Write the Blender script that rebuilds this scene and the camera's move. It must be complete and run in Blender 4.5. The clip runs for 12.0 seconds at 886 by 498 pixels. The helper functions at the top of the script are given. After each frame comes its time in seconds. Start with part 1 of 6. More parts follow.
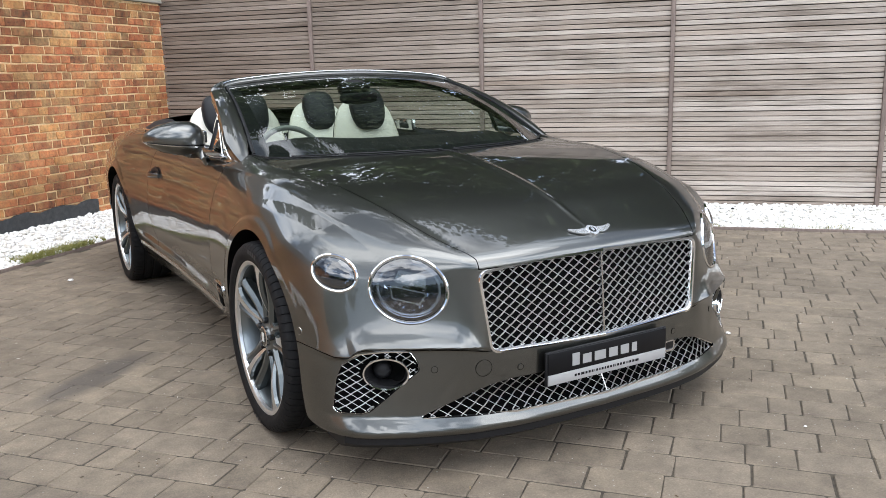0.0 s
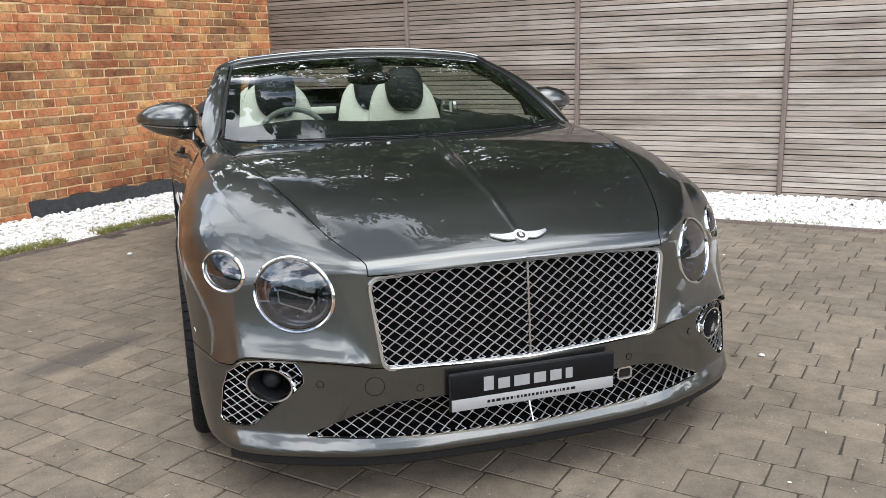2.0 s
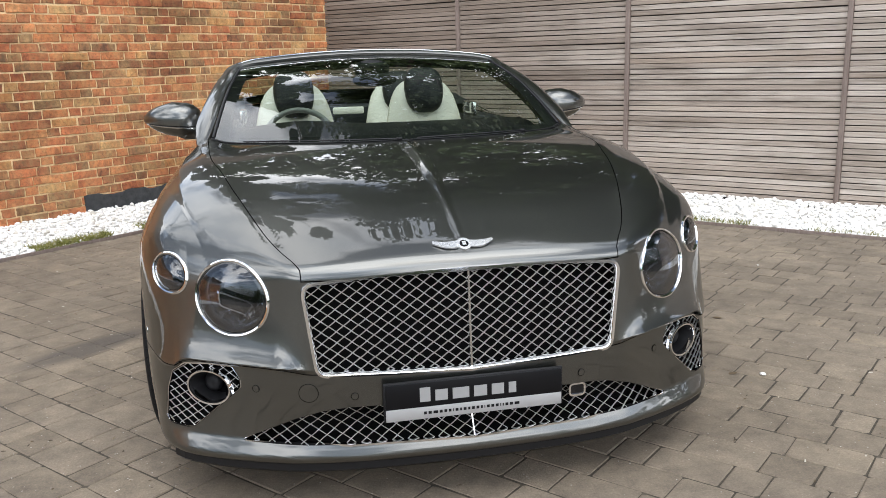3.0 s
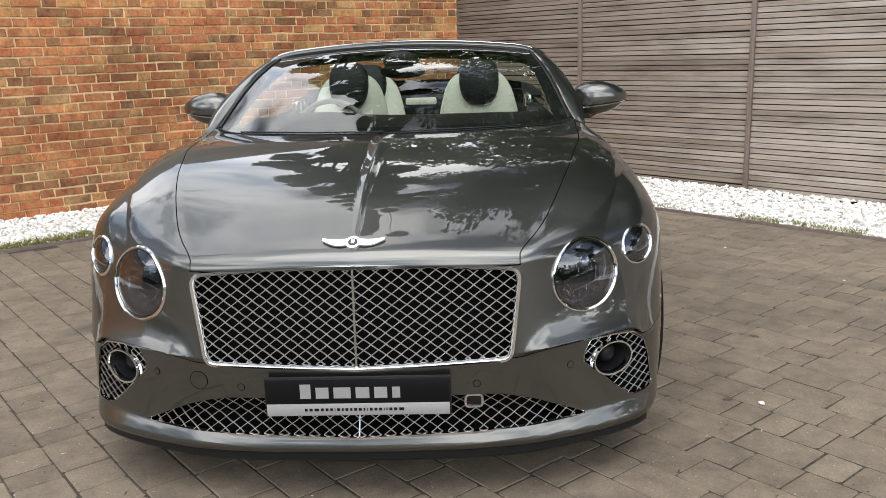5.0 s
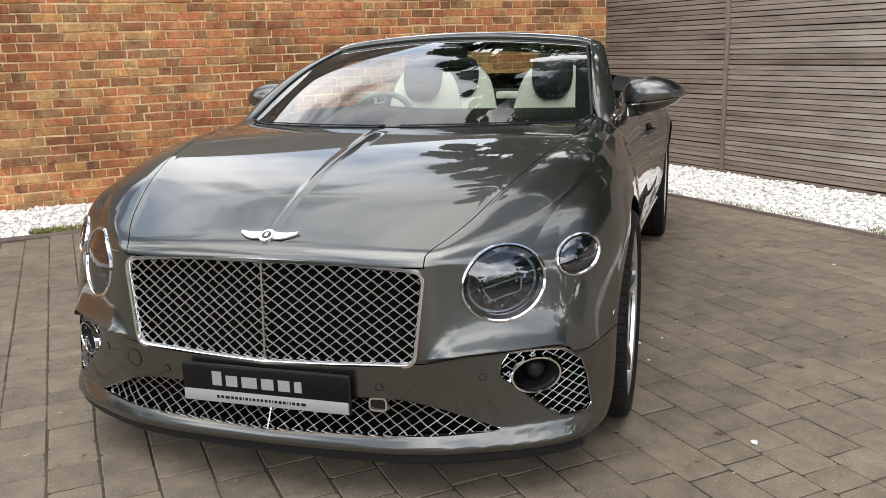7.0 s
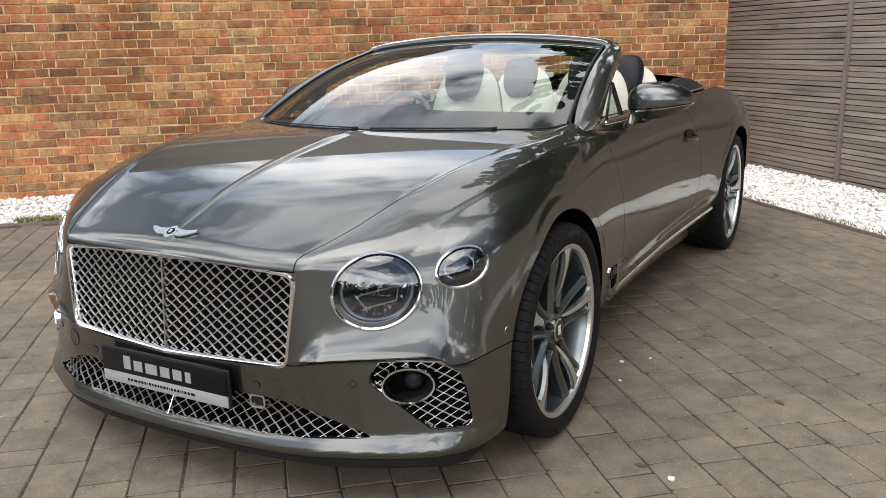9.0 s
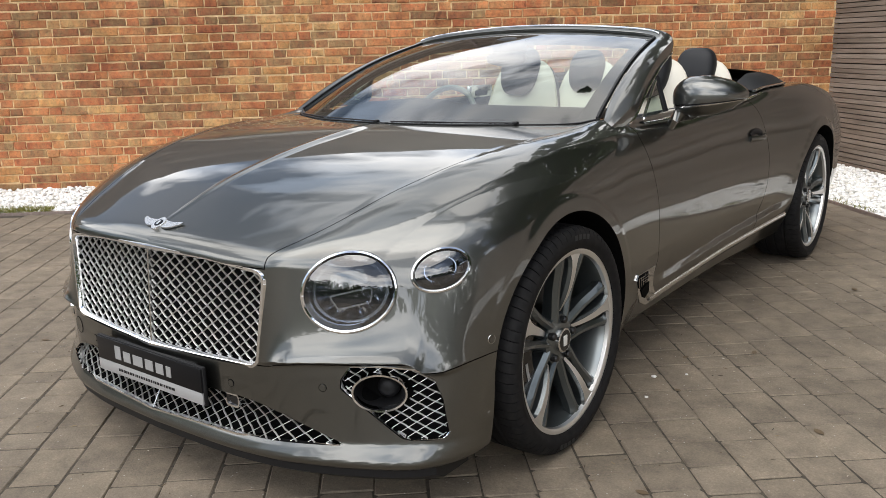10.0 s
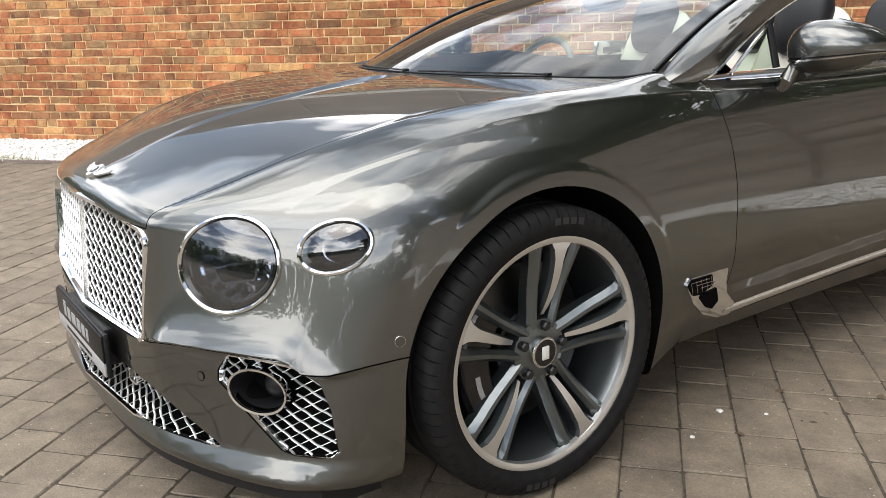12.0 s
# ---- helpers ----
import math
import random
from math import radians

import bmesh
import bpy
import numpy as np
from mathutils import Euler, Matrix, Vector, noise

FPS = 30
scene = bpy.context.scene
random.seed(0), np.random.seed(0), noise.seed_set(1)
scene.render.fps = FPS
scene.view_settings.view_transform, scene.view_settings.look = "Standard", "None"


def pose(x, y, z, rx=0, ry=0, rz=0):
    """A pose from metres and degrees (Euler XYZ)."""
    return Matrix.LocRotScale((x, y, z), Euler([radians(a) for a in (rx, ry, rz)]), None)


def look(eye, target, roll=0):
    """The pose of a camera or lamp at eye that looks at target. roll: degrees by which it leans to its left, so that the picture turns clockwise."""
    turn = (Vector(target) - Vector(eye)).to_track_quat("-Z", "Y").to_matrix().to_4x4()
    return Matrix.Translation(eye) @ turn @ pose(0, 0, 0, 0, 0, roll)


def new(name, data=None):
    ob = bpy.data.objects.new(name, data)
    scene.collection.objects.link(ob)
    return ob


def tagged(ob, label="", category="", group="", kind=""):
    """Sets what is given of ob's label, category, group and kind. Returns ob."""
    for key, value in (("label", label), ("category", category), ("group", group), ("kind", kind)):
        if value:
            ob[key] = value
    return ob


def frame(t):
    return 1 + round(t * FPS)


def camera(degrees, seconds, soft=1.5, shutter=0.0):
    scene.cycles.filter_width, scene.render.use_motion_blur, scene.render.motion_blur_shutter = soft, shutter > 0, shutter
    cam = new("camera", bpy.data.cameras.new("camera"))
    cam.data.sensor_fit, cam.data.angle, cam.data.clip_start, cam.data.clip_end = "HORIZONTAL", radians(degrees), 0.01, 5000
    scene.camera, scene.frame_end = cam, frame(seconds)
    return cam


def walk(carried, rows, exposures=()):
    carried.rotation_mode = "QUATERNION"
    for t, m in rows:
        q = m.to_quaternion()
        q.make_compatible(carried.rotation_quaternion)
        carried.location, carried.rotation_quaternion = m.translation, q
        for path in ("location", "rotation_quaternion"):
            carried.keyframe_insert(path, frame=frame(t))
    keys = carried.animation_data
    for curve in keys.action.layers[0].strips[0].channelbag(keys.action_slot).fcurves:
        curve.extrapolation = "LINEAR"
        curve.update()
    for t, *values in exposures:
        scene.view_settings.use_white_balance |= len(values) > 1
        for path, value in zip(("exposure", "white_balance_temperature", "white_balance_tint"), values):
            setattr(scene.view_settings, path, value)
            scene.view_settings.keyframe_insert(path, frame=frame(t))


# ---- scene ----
cam = camera(55.8, 12.0, soft=0.45)
PATH = [
    (0, (-1.818, -2.906, 1.294), (-0.85, -1.205, 0.883), -1.5),
    (0.5, (-1.604, -2.932, 1.304), (-0.727, -1.185, 0.878), -1.5),
    (1, (-1.371, -2.968, 1.303), (-0.588, -1.179, 0.869), -1.5),
    (1.5, (-1.173, -2.975, 1.296), (-0.487, -1.149, 0.853), -1.6),
    (2, (-0.95, -2.946, 1.284), (-0.357, -1.091, 0.831), -1.6),
    (2.5, (-0.737, -2.953, 1.285), (-0.239, -1.071, 0.829), -1.6),
    (3, (-0.527, -3.001, 1.288), (-0.139, -1.092, 0.836), -1.6),
    (3.5, (-0.324, -3.025, 1.286), (-0.038, -1.098, 0.832), -1.6),
    (5.5, (0.536, -2.969, 1.273), (0.319, -1.038, 0.803), -1.9),
    (6, (0.713, -2.895, 1.254), (0.366, -0.983, 0.78), -1.9),
    (6.5, (0.912, -2.825, 1.254), (0.449, -0.937, 0.783), -1.9),
    (7, (1.133, -2.788, 1.261), (0.562, -0.93, 0.792), -1.8),
    (9, (1.877, -2.46, 1.28), (0.923, -0.767, 0.806), -1.5),
    (9.5, (2.026, -2.341, 1.282), (0.96, -0.716, 0.81), -1.5),
    (10, (2.101, -2.149, 1.251), (0.922, -0.604, 0.775), -1.5),
    (10.5, (2.187, -1.928, 1.237), (0.89, -0.485, 0.751), -1.4),
    (11, (2.314, -1.72, 1.238), (0.901, -0.395, 0.743), -1.5),
    (11.5, (2.349, -1.513, 1.208), (0.84, -0.302, 0.702), -1.3),
    (12, (2.302, -1.256, 1.12), (0.722, -0.147, 0.598), -1.2),
]
walk(cam, [(t, look(eye, target, roll)) for t, eye, target, roll in PATH], exposures=[(0, 0.16, 6220, 10), (3, 0.04, 6400, 10), (6, -0.16, 6680, 10), (9, -0.15, 6640, 10), (11, 0.02, 6720, 10), (12, 0.27, 6720, 10)])

# ---------- sky, sun ----------
world = bpy.data.worlds.new("sky")
scene.world = world
world.use_nodes = True
wn, wl = world.node_tree.nodes, world.node_tree.links
wn.clear()
SUN_EL, SUN_AZ = radians(66), radians(168)
w_out, w_bg = wn.new("ShaderNodeOutputWorld"), wn.new("ShaderNodeBackground")
w_sky, w_mix = wn.new("ShaderNodeTexSky"), wn.new("ShaderNodeMix")
w_tc, w_map = wn.new("ShaderNodeTexCoord"), wn.new("ShaderNodeMapping")
w_noise, w_ramp = wn.new("ShaderNodeTexNoise"), wn.new("ShaderNodeValToRGB")
w_n2, w_r2 = wn.new("ShaderNodeTexNoise"), wn.new("ShaderNodeValToRGB")
w_sky.sky_type, w_sky.sun_disc, w_sky.sun_elevation, w_sky.sun_rotation = "NISHITA", False, SUN_EL, SUN_AZ
w_mix.data_type = "RGBA"
w_map.inputs["Scale"].default_value = (1.0, 1.0, 1.5)
w_noise.inputs["Scale"].default_value, w_noise.inputs["Detail"].default_value = 1.6, 5.0
w_noise.inputs["Roughness"].default_value = 0.55
w_ramp.color_ramp.elements[0].position, w_ramp.color_ramp.elements[1].position = 0.45, 0.51
w_ramp.color_ramp.elements[0].color = (0.10, 0.10, 0.10, 1)
w_n2.inputs["Scale"].default_value, w_n2.inputs["Detail"].default_value = 2.6, 5.0
w_r2.color_ramp.elements[0].position, w_r2.color_ramp.elements[1].position = 0.38, 0.62
w_r2.color_ramp.elements[0].color, w_r2.color_ramp.elements[1].color = (10, 12.4, 16.4, 1), (35, 35.0, 35.2, 1)
wl.new(w_tc.outputs["Generated"], w_map.inputs["Vector"])
wl.new(w_map.outputs["Vector"], w_noise.inputs["Vector"])
wl.new(w_map.outputs["Vector"], w_n2.inputs["Vector"])
wl.new(w_noise.outputs["Fac"], w_ramp.inputs["Fac"])
wl.new(w_n2.outputs["Fac"], w_r2.inputs["Fac"])
wl.new(w_ramp.outputs["Color"], w_mix.inputs["Factor"])
wl.new(w_sky.outputs["Color"], w_mix.inputs["A"])
wl.new(w_r2.outputs["Color"], w_mix.inputs["B"])
wl.new(w_mix.outputs["Result"], w_bg.inputs["Color"])
# thick cloud overhead, bright haze lower down, brightest round the veiled sun
SUN_WAY = (math.sin(SUN_AZ) * math.cos(SUN_EL), math.cos(SUN_AZ) * math.cos(SUN_EL), math.sin(SUN_EL))
w_sep, w_lift = wn.new("ShaderNodeSeparateXYZ"), wn.new("ShaderNodeMapRange")
w_dot, w_pow, w_sum = wn.new("ShaderNodeVectorMath"), wn.new("ShaderNodeMath"), wn.new("ShaderNodeMath")
w_dot.operation, w_pow.operation, w_sum.operation = "DOT_PRODUCT", "POWER", "MULTIPLY_ADD"
w_lift.inputs["To Min"].default_value, w_lift.inputs["To Max"].default_value = 0.140, 0.060
w_dot.inputs[1].default_value = SUN_WAY
w_pow.use_clamp, w_pow.inputs[1].default_value, w_sum.inputs[1].default_value = True, 4.0, 0.050
w_floor = wn.new("ShaderNodeMath")
w_floor.operation, w_floor.inputs[1].default_value = "MAXIMUM", 0.0
wl.new(w_tc.outputs["Generated"], w_sep.inputs["Vector"])
wl.new(w_tc.outputs["Generated"], w_dot.inputs[0])
wl.new(w_sep.outputs["Z"], w_lift.inputs["Value"])
wl.new(w_dot.outputs["Value"], w_floor.inputs[0])
wl.new(w_floor.outputs["Value"], w_pow.inputs[0])
wl.new(w_pow.outputs["Value"], w_sum.inputs[0])
wl.new(w_lift.outputs["Result"], w_sum.inputs[2])
wl.new(w_sum.outputs["Value"], w_bg.inputs["Strength"])
wl.new(w_bg.outputs["Background"], w_out.inputs["Surface"])

sun = new("sun", bpy.data.lights.new("sun", "SUN"))
sun.data.energy, sun.data.angle, sun.data.color = 1.5, radians(56), (1.0, 0.96, 0.90)
# the sun stands behind thin cloud, high over the yard
sun.matrix_world = look((math.sin(SUN_AZ) * math.cos(SUN_EL) * 20, math.cos(SUN_AZ) * math.cos(SUN_EL) * 20, math.sin(SUN_EL) * 20), (0, 0, 0))

# ---------- materials ----------
def material(name, base=(0.5, 0.5, 0.5), rough=0.5, metal=0.0, **more):
    m = bpy.data.materials.new(name)
    m.use_nodes = True
    b = m.node_tree.nodes["Principled BSDF"]
    b.inputs["Base Color"].default_value = (*base, 1)
    b.inputs["Roughness"].default_value, b.inputs["Metallic"].default_value = rough, metal
    for key, value in more.items():
        b.inputs[key.replace("_", " ")].default_value = value
    return m


def node(m, kind, **values):
    n = m.node_tree.nodes.new(kind)
    for key, value in values.items():
        n.inputs[key.replace("_", " ")].default_value = value
    return n


def link(m, a, out, b, inp):
    m.node_tree.links.new(a.outputs[out], b.inputs[inp])


def bsdf(m):
    return m.node_tree.nodes["Principled BSDF"]


def ramp(m, stops):
    r = m.node_tree.nodes.new("ShaderNodeValToRGB")
    els = r.color_ramp.elements
    while len(els) < len(stops):
        els.new(0.5)
    for e, (p, c) in zip(els, stops):
        e.position, e.color = p, (*c, 1)
    return r


def noise_node(m, scale, detail=4.0, rough=0.6, stretch=None):
    tc = m.node_tree.nodes.new("ShaderNodeTexCoord")
    n = node(m, "ShaderNodeTexNoise", Scale=scale, Detail=detail, Roughness=rough)
    if stretch:
        mp = node(m, "ShaderNodeMapping")
        mp.inputs["Scale"].default_value = stretch
        link(m, tc, "Object", mp, "Vector")
        link(m, mp, "Vector", n, "Vector")
    else:
        link(m, tc, "Object", n, "Vector")
    return n


def blend(m, kind, fac, a, b):
    """A colour mix; a, b: (node, socket) or a colour; fac: (node, socket) or a number."""
    x = m.node_tree.nodes.new("ShaderNodeMix")
    x.data_type, x.blend_type = "RGBA", kind
    for key, v in (("Factor", fac), ("A", a), ("B", b)):
        if isinstance(v, tuple) and len(v) == 2 and not isinstance(v[0], (int, float)):
            link(m, v[0], v[1], x, key)
        elif key == "Factor":
            x.inputs["Factor"].default_value = v
        else:
            x.inputs[key].default_value = (*v, 1)
    return x


def bump(m, src, out, strength, distance):
    b = node(m, "ShaderNodeBump", Strength=strength, Distance=distance)
    link(m, src, out, b, "Height")
    link(m, b, "Normal", bsdf(m), "Normal")
    return b


# metallic grey car paint under clear lacquer
PAINT = material("grey_metallic_paint", (0.14, 0.142, 0.132), 0.36, 1.0, Coat_Weight=1.0, Coat_Roughness=0.003, Coat_IOR=1.72, Specular_Tint=(0.6, 0.6, 0.58, 1))
fl = noise_node(PAINT, 900.0, 1.0)
rm = ramp(PAINT, [(0.35, (0.082, 0.0832, 0.0768)), (0.7, (0.126, 0.1275, 0.118))])
link(PAINT, fl, "Fac", rm, "Fac")
link(PAINT, rm, "Color", bsdf(PAINT), "Base Color")
CHROME = material("chrome", (0.86, 0.87, 0.88), 0.06, 1.0)
WIRE = material("grille_wire", (0.80, 0.80, 0.80), 0.30, 0.90)
SATIN = material("brushed_metal", (0.62, 0.62, 0.61), 0.22, 1.0)
BLACK = material("black_plastic", (0.010, 0.010, 0.011), 0.5, Specular_IOR_Level=0.3)
# near-black for recesses and gaps: their shade is put into the colour
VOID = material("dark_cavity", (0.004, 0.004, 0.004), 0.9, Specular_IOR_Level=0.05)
GLOSSBLACK = material("gloss_black", (0.008, 0.008, 0.009), 0.08)
RUBBER = material("tyre_rubber", (0.018, 0.018, 0.019), 0.7, Specular_IOR_Level=0.16)
rn = noise_node(RUBBER, 40.0)
rr = ramp(RUBBER, [(0.3, (0.007, 0.007, 0.008)), (0.8, (0.017, 0.0165, 0.016))])
link(RUBBER, rn, "Fac", rr, "Fac")
link(RUBBER, rr, "Color", bsdf(RUBBER), "Base Color")

# ---------- geometry helpers ----------
def mesh_from(name, verts, faces, mats, smooth=True, slots=None):
    me = bpy.data.meshes.new(name)
    me.from_pydata([tuple(v) for v in verts], [], [tuple(q) for q in faces])
    for m in mats if isinstance(mats, (list, tuple)) else [mats]:
        me.materials.append(m)
    if slots is not None:
        me.polygons.foreach_set("material_index", np.asarray(slots, dtype=np.int32))
    me.polygons.foreach_set("use_smooth", np.full(len(me.polygons), smooth))
    me.update()
    return me


def attach(name, me, parent=None, label="", at=None):
    ob = new(name, me)
    if parent is not None:
        ob.parent = parent
    if at is not None:
        ob.matrix_basis = at
    if label:
        tagged(ob, label)
    return ob


def part(name, bm, mat, parent, label="", smooth=True, angle=35, at=None):
    """Links a bmesh as one mesh object under a thing."""
    me = bpy.data.meshes.new(name)
    bm.normal_update()
    bm.to_mesh(me)
    bm.free()
    for m in mat if isinstance(mat, (list, tuple)) else [mat]:
        me.materials.append(m)
    me.polygons.foreach_set("use_smooth", np.full(len(me.polygons), smooth))
    if smooth:
        me.set_sharp_from_angle(angle=radians(angle))
    return attach(name, me, parent, label, at)


def thing(name, label, category, at=None, group="", kind=""):
    e = new(name)
    if at is not None:
        e.matrix_basis = at
    return tagged(e, label, category, group, kind)


def box(bm, lo, hi, bevel=0.0, segments=2, m=None):
    """A bevelled block added to bm."""
    made = bmesh.ops.create_cube(bm, size=1.0)["verts"]
    for v in made:
        v.co = Vector([lo[i] + (v.co[i] + 0.5) * (hi[i] - lo[i]) for i in range(3)])
    if bevel > 0:
        edges = list({e for v in made for e in v.link_edges})
        made = bmesh.ops.bevel(bm, geom=edges, offset=bevel, segments=segments, affect="EDGES", profile=0.5)["verts"]
        made = list({v for f in bm.faces for v in f.verts if v in set(made)} | set(made))
    if m is not None:
        bmesh.ops.transform(bm, matrix=m, verts=list({v for v in made if v.is_valid}))
    return made


def lathe(profile, steps=48, axis="x"):
    """Verts and faces of a profile of (along, radius) turned round an axis through the origin."""
    n = len(profile)
    ang = np.linspace(0, 2 * math.pi, steps, endpoint=False)
    verts, faces = [], []
    for a in ang:
        for h, r in profile:
            p = (h, r * math.cos(a), r * math.sin(a))
            verts.append(p if axis == "x" else (p[1], h, p[2]) if axis == "y" else (p[1], p[2], h))
    for i in range(steps):
        j = (i + 1) % steps
        for k in range(n - 1):
            faces.append((i * n + k, j * n + k, j * n + k + 1, i * n + k + 1))
    return verts, faces


def sweep(points, profile, closed=False, up=None, scale=None):
    """A profile of (across, up) carried along points. up: the direction of the profile's second axis, one for all or one each."""
    pts = np.asarray(points, float)
    n = len(pts)
    tan = np.roll(pts, -1, 0) - np.roll(pts, 1, 0)
    if not closed:
        tan[0], tan[-1] = pts[1] - pts[0], pts[-1] - pts[-2]
    tan /= np.linalg.norm(tan, axis=1, keepdims=True) + 1e-12
    ups = np.broadcast_to(np.asarray((0, 0, 1) if up is None else up, float), pts.shape)
    side = np.cross(tan, ups)
    side /= np.linalg.norm(side, axis=1, keepdims=True) + 1e-12
    upv = np.cross(side, tan)
    prof = np.asarray(profile, float)
    sc = np.ones(n) if scale is None else np.asarray(scale)
    verts = (pts[:, None] + sc[:, None, None] * (prof[None, :, :1] * side[:, None] + prof[None, :, 1:2] * upv[:, None])).reshape(-1, 3)
    k = len(prof)
    faces = []
    for i in range(n if closed else n - 1):
        j = (i + 1) % n
        for a in range(k):
            b = (a + 1) % k
            faces.append((i * k + a, i * k + b, j * k + b, j * k + a))
    if not closed:
        faces.append(tuple(range(k))[::-1])
        faces.append(tuple((n - 1) * k + a for a in range(k)))
    return verts.tolist(), faces


def round_profile(rx, ry, steps=12):
    return [(rx * math.cos(2 * math.pi * i / steps), ry * math.sin(2 * math.pi * i / steps)) for i in range(steps)]


def join(chunks):
    """Several (verts, faces) as one."""
    verts, faces = [], []
    for v, f in chunks:
        o = len(verts)
        verts += [tuple(p) for p in v]
        faces += [tuple(i + o for i in q) for q in f]
    return verts, faces


def smooth_curve(xs, ys):
    """A smooth function through control values (monotone cubic)."""
    xs, ys = np.asarray(xs, float), np.asarray(ys, float)
    h, d = np.diff(xs), np.diff(ys) / np.diff(xs)
    m = np.empty(len(xs))
    m[0], m[-1] = d[0], d[-1]
    same = d[:-1] * d[1:] > 0
    w1, w2 = 2 * h[1:] + h[:-1], h[1:] + 2 * h[:-1]
    m[1:-1] = np.where(same, (w1 + w2) / np.where(same, w1 / np.where(d[:-1] == 0, 1, d[:-1]) + w2 / np.where(d[1:] == 0, 1, d[1:]), 1), 0)

    def at(x):
        x = np.clip(np.asarray(x, float), xs[0], xs[-1])
        i = np.clip(np.searchsorted(xs, x, side="right") - 1, 0, len(xs) - 2)
        t = (x - xs[i]) / h[i]
        return ys[i] * (1 + 2 * t) * (1 - t) ** 2 + m[i] * h[i] * t * (1 - t) ** 2 + ys[i + 1] * t * t * (3 - 2 * t) + m[i + 1] * h[i] * t * t * (t - 1)

    return at

# ---------- the car's outer skin: smooth union of a face, a top and two sides ----------
# x across (its left side is +x), y backwards from the front axle, z up
nose_plan = smooth_curve((0, 0.25, 0.46, 0.606, 0.733, 0.837, 0.90, 0.94, 0.97, 1.05), (0, 0.009, 0.037, 0.103, 0.180, 0.262, 0.335, 0.41, 0.52, 1.0))
nose_fall = smooth_curve((0.10, 0.146, 0.163, 0.180, 0.205, 0.236, 0.27, 0.43, 0.70, 1.1), (-0.74, -0.808, -0.832, -0.835, -0.827, -0.8145, -0.814, -0.817, -0.796, -0.760))
nose_lean = smooth_curve((0, 0.45, 0.62, 0.85, 1.05), (0.0, 0.0, 0.07, 0.16, 0.16))
bonnet_mid = smooth_curve((-1.0, -0.80, -0.74, -0.66, -0.50, -0.27, 0.0, 0.15, 0.40, 0.8, 1.9, 2.4, 3.0, 3.5, 3.8, 4.1), (0.66, 0.730, 0.760, 0.792, 0.850, 0.903, 0.944, 0.960, 0.975, 0.97, 0.975, 1.01, 1.0, 0.94, 0.88, 0.78))
bonnet_edge = smooth_curve((-1.0, -0.76, -0.60, -0.37, -0.13, 0.165, 0.55, 0.8, 1.9, 2.4, 3.0, 3.5, 4.1), (0.62, 0.722, 0.785, 0.866, 0.919, 0.950, 0.962, 0.957, 0.955, 0.985, 0.985, 0.93, 0.77))
shut_x = smooth_curve((-1.0, -0.768, -0.60, -0.38, -0.13, 0.165, 0.56, 1.0), (0.41, 0.455, 0.515, 0.588, 0.655, 0.715, 0.760, 0.79))
side_plan = smooth_curve((-1.0, -0.35, 0.0, 0.35, 0.8, 1.5, 2.2, 2.85, 3.3, 3.7, 4.1), (0.95, 0.957, 0.960, 0.945, 0.917, 0.910, 0.932, 0.966, 0.950, 0.90, 0.80))
crest_drop = smooth_curve((-1.0, -0.5, -0.1, 0.3, 0.8, 4.0), (0.30, 0.22, 0.22, 0.20, 0.16, 0.15))

line_low = smooth_curve((-0.6, -0.48, -0.35, -0.20, 0.0, 0.3), (0.71, 0.755, 0.803, 0.829, 0.842, 0.85))
line_high = smooth_curve((-0.7, -0.55, -0.43, -0.308, -0.176, -0.026, 0.144, 0.334, 0.543, 0.766, 1.2), (0.72, 0.776, 0.813, 0.847, 0.880, 0.906, 0.925, 0.931, 0.928, 0.919, 0.917))
# the edge under the headlamp, which dips round the corner intake and runs on as a joint to the wheel arch
brow_line = smooth_curve((0, 0.45, 0.505, 0.567, 0.667, 0.787, 0.817, 0.837, 0.867, 0.907, 0.94, 1.05), (0.440, 0.445, 0.454, 0.459, 0.461, 0.459, 0.450, 0.430, 0.426, 0.441, 0.451, 0.460))


def smax(a, b, k):
    h = np.clip(0.5 + 0.5 * (a - b) / k, 0, 1)
    return b + (a - b) * h + k * h * (1 - h)


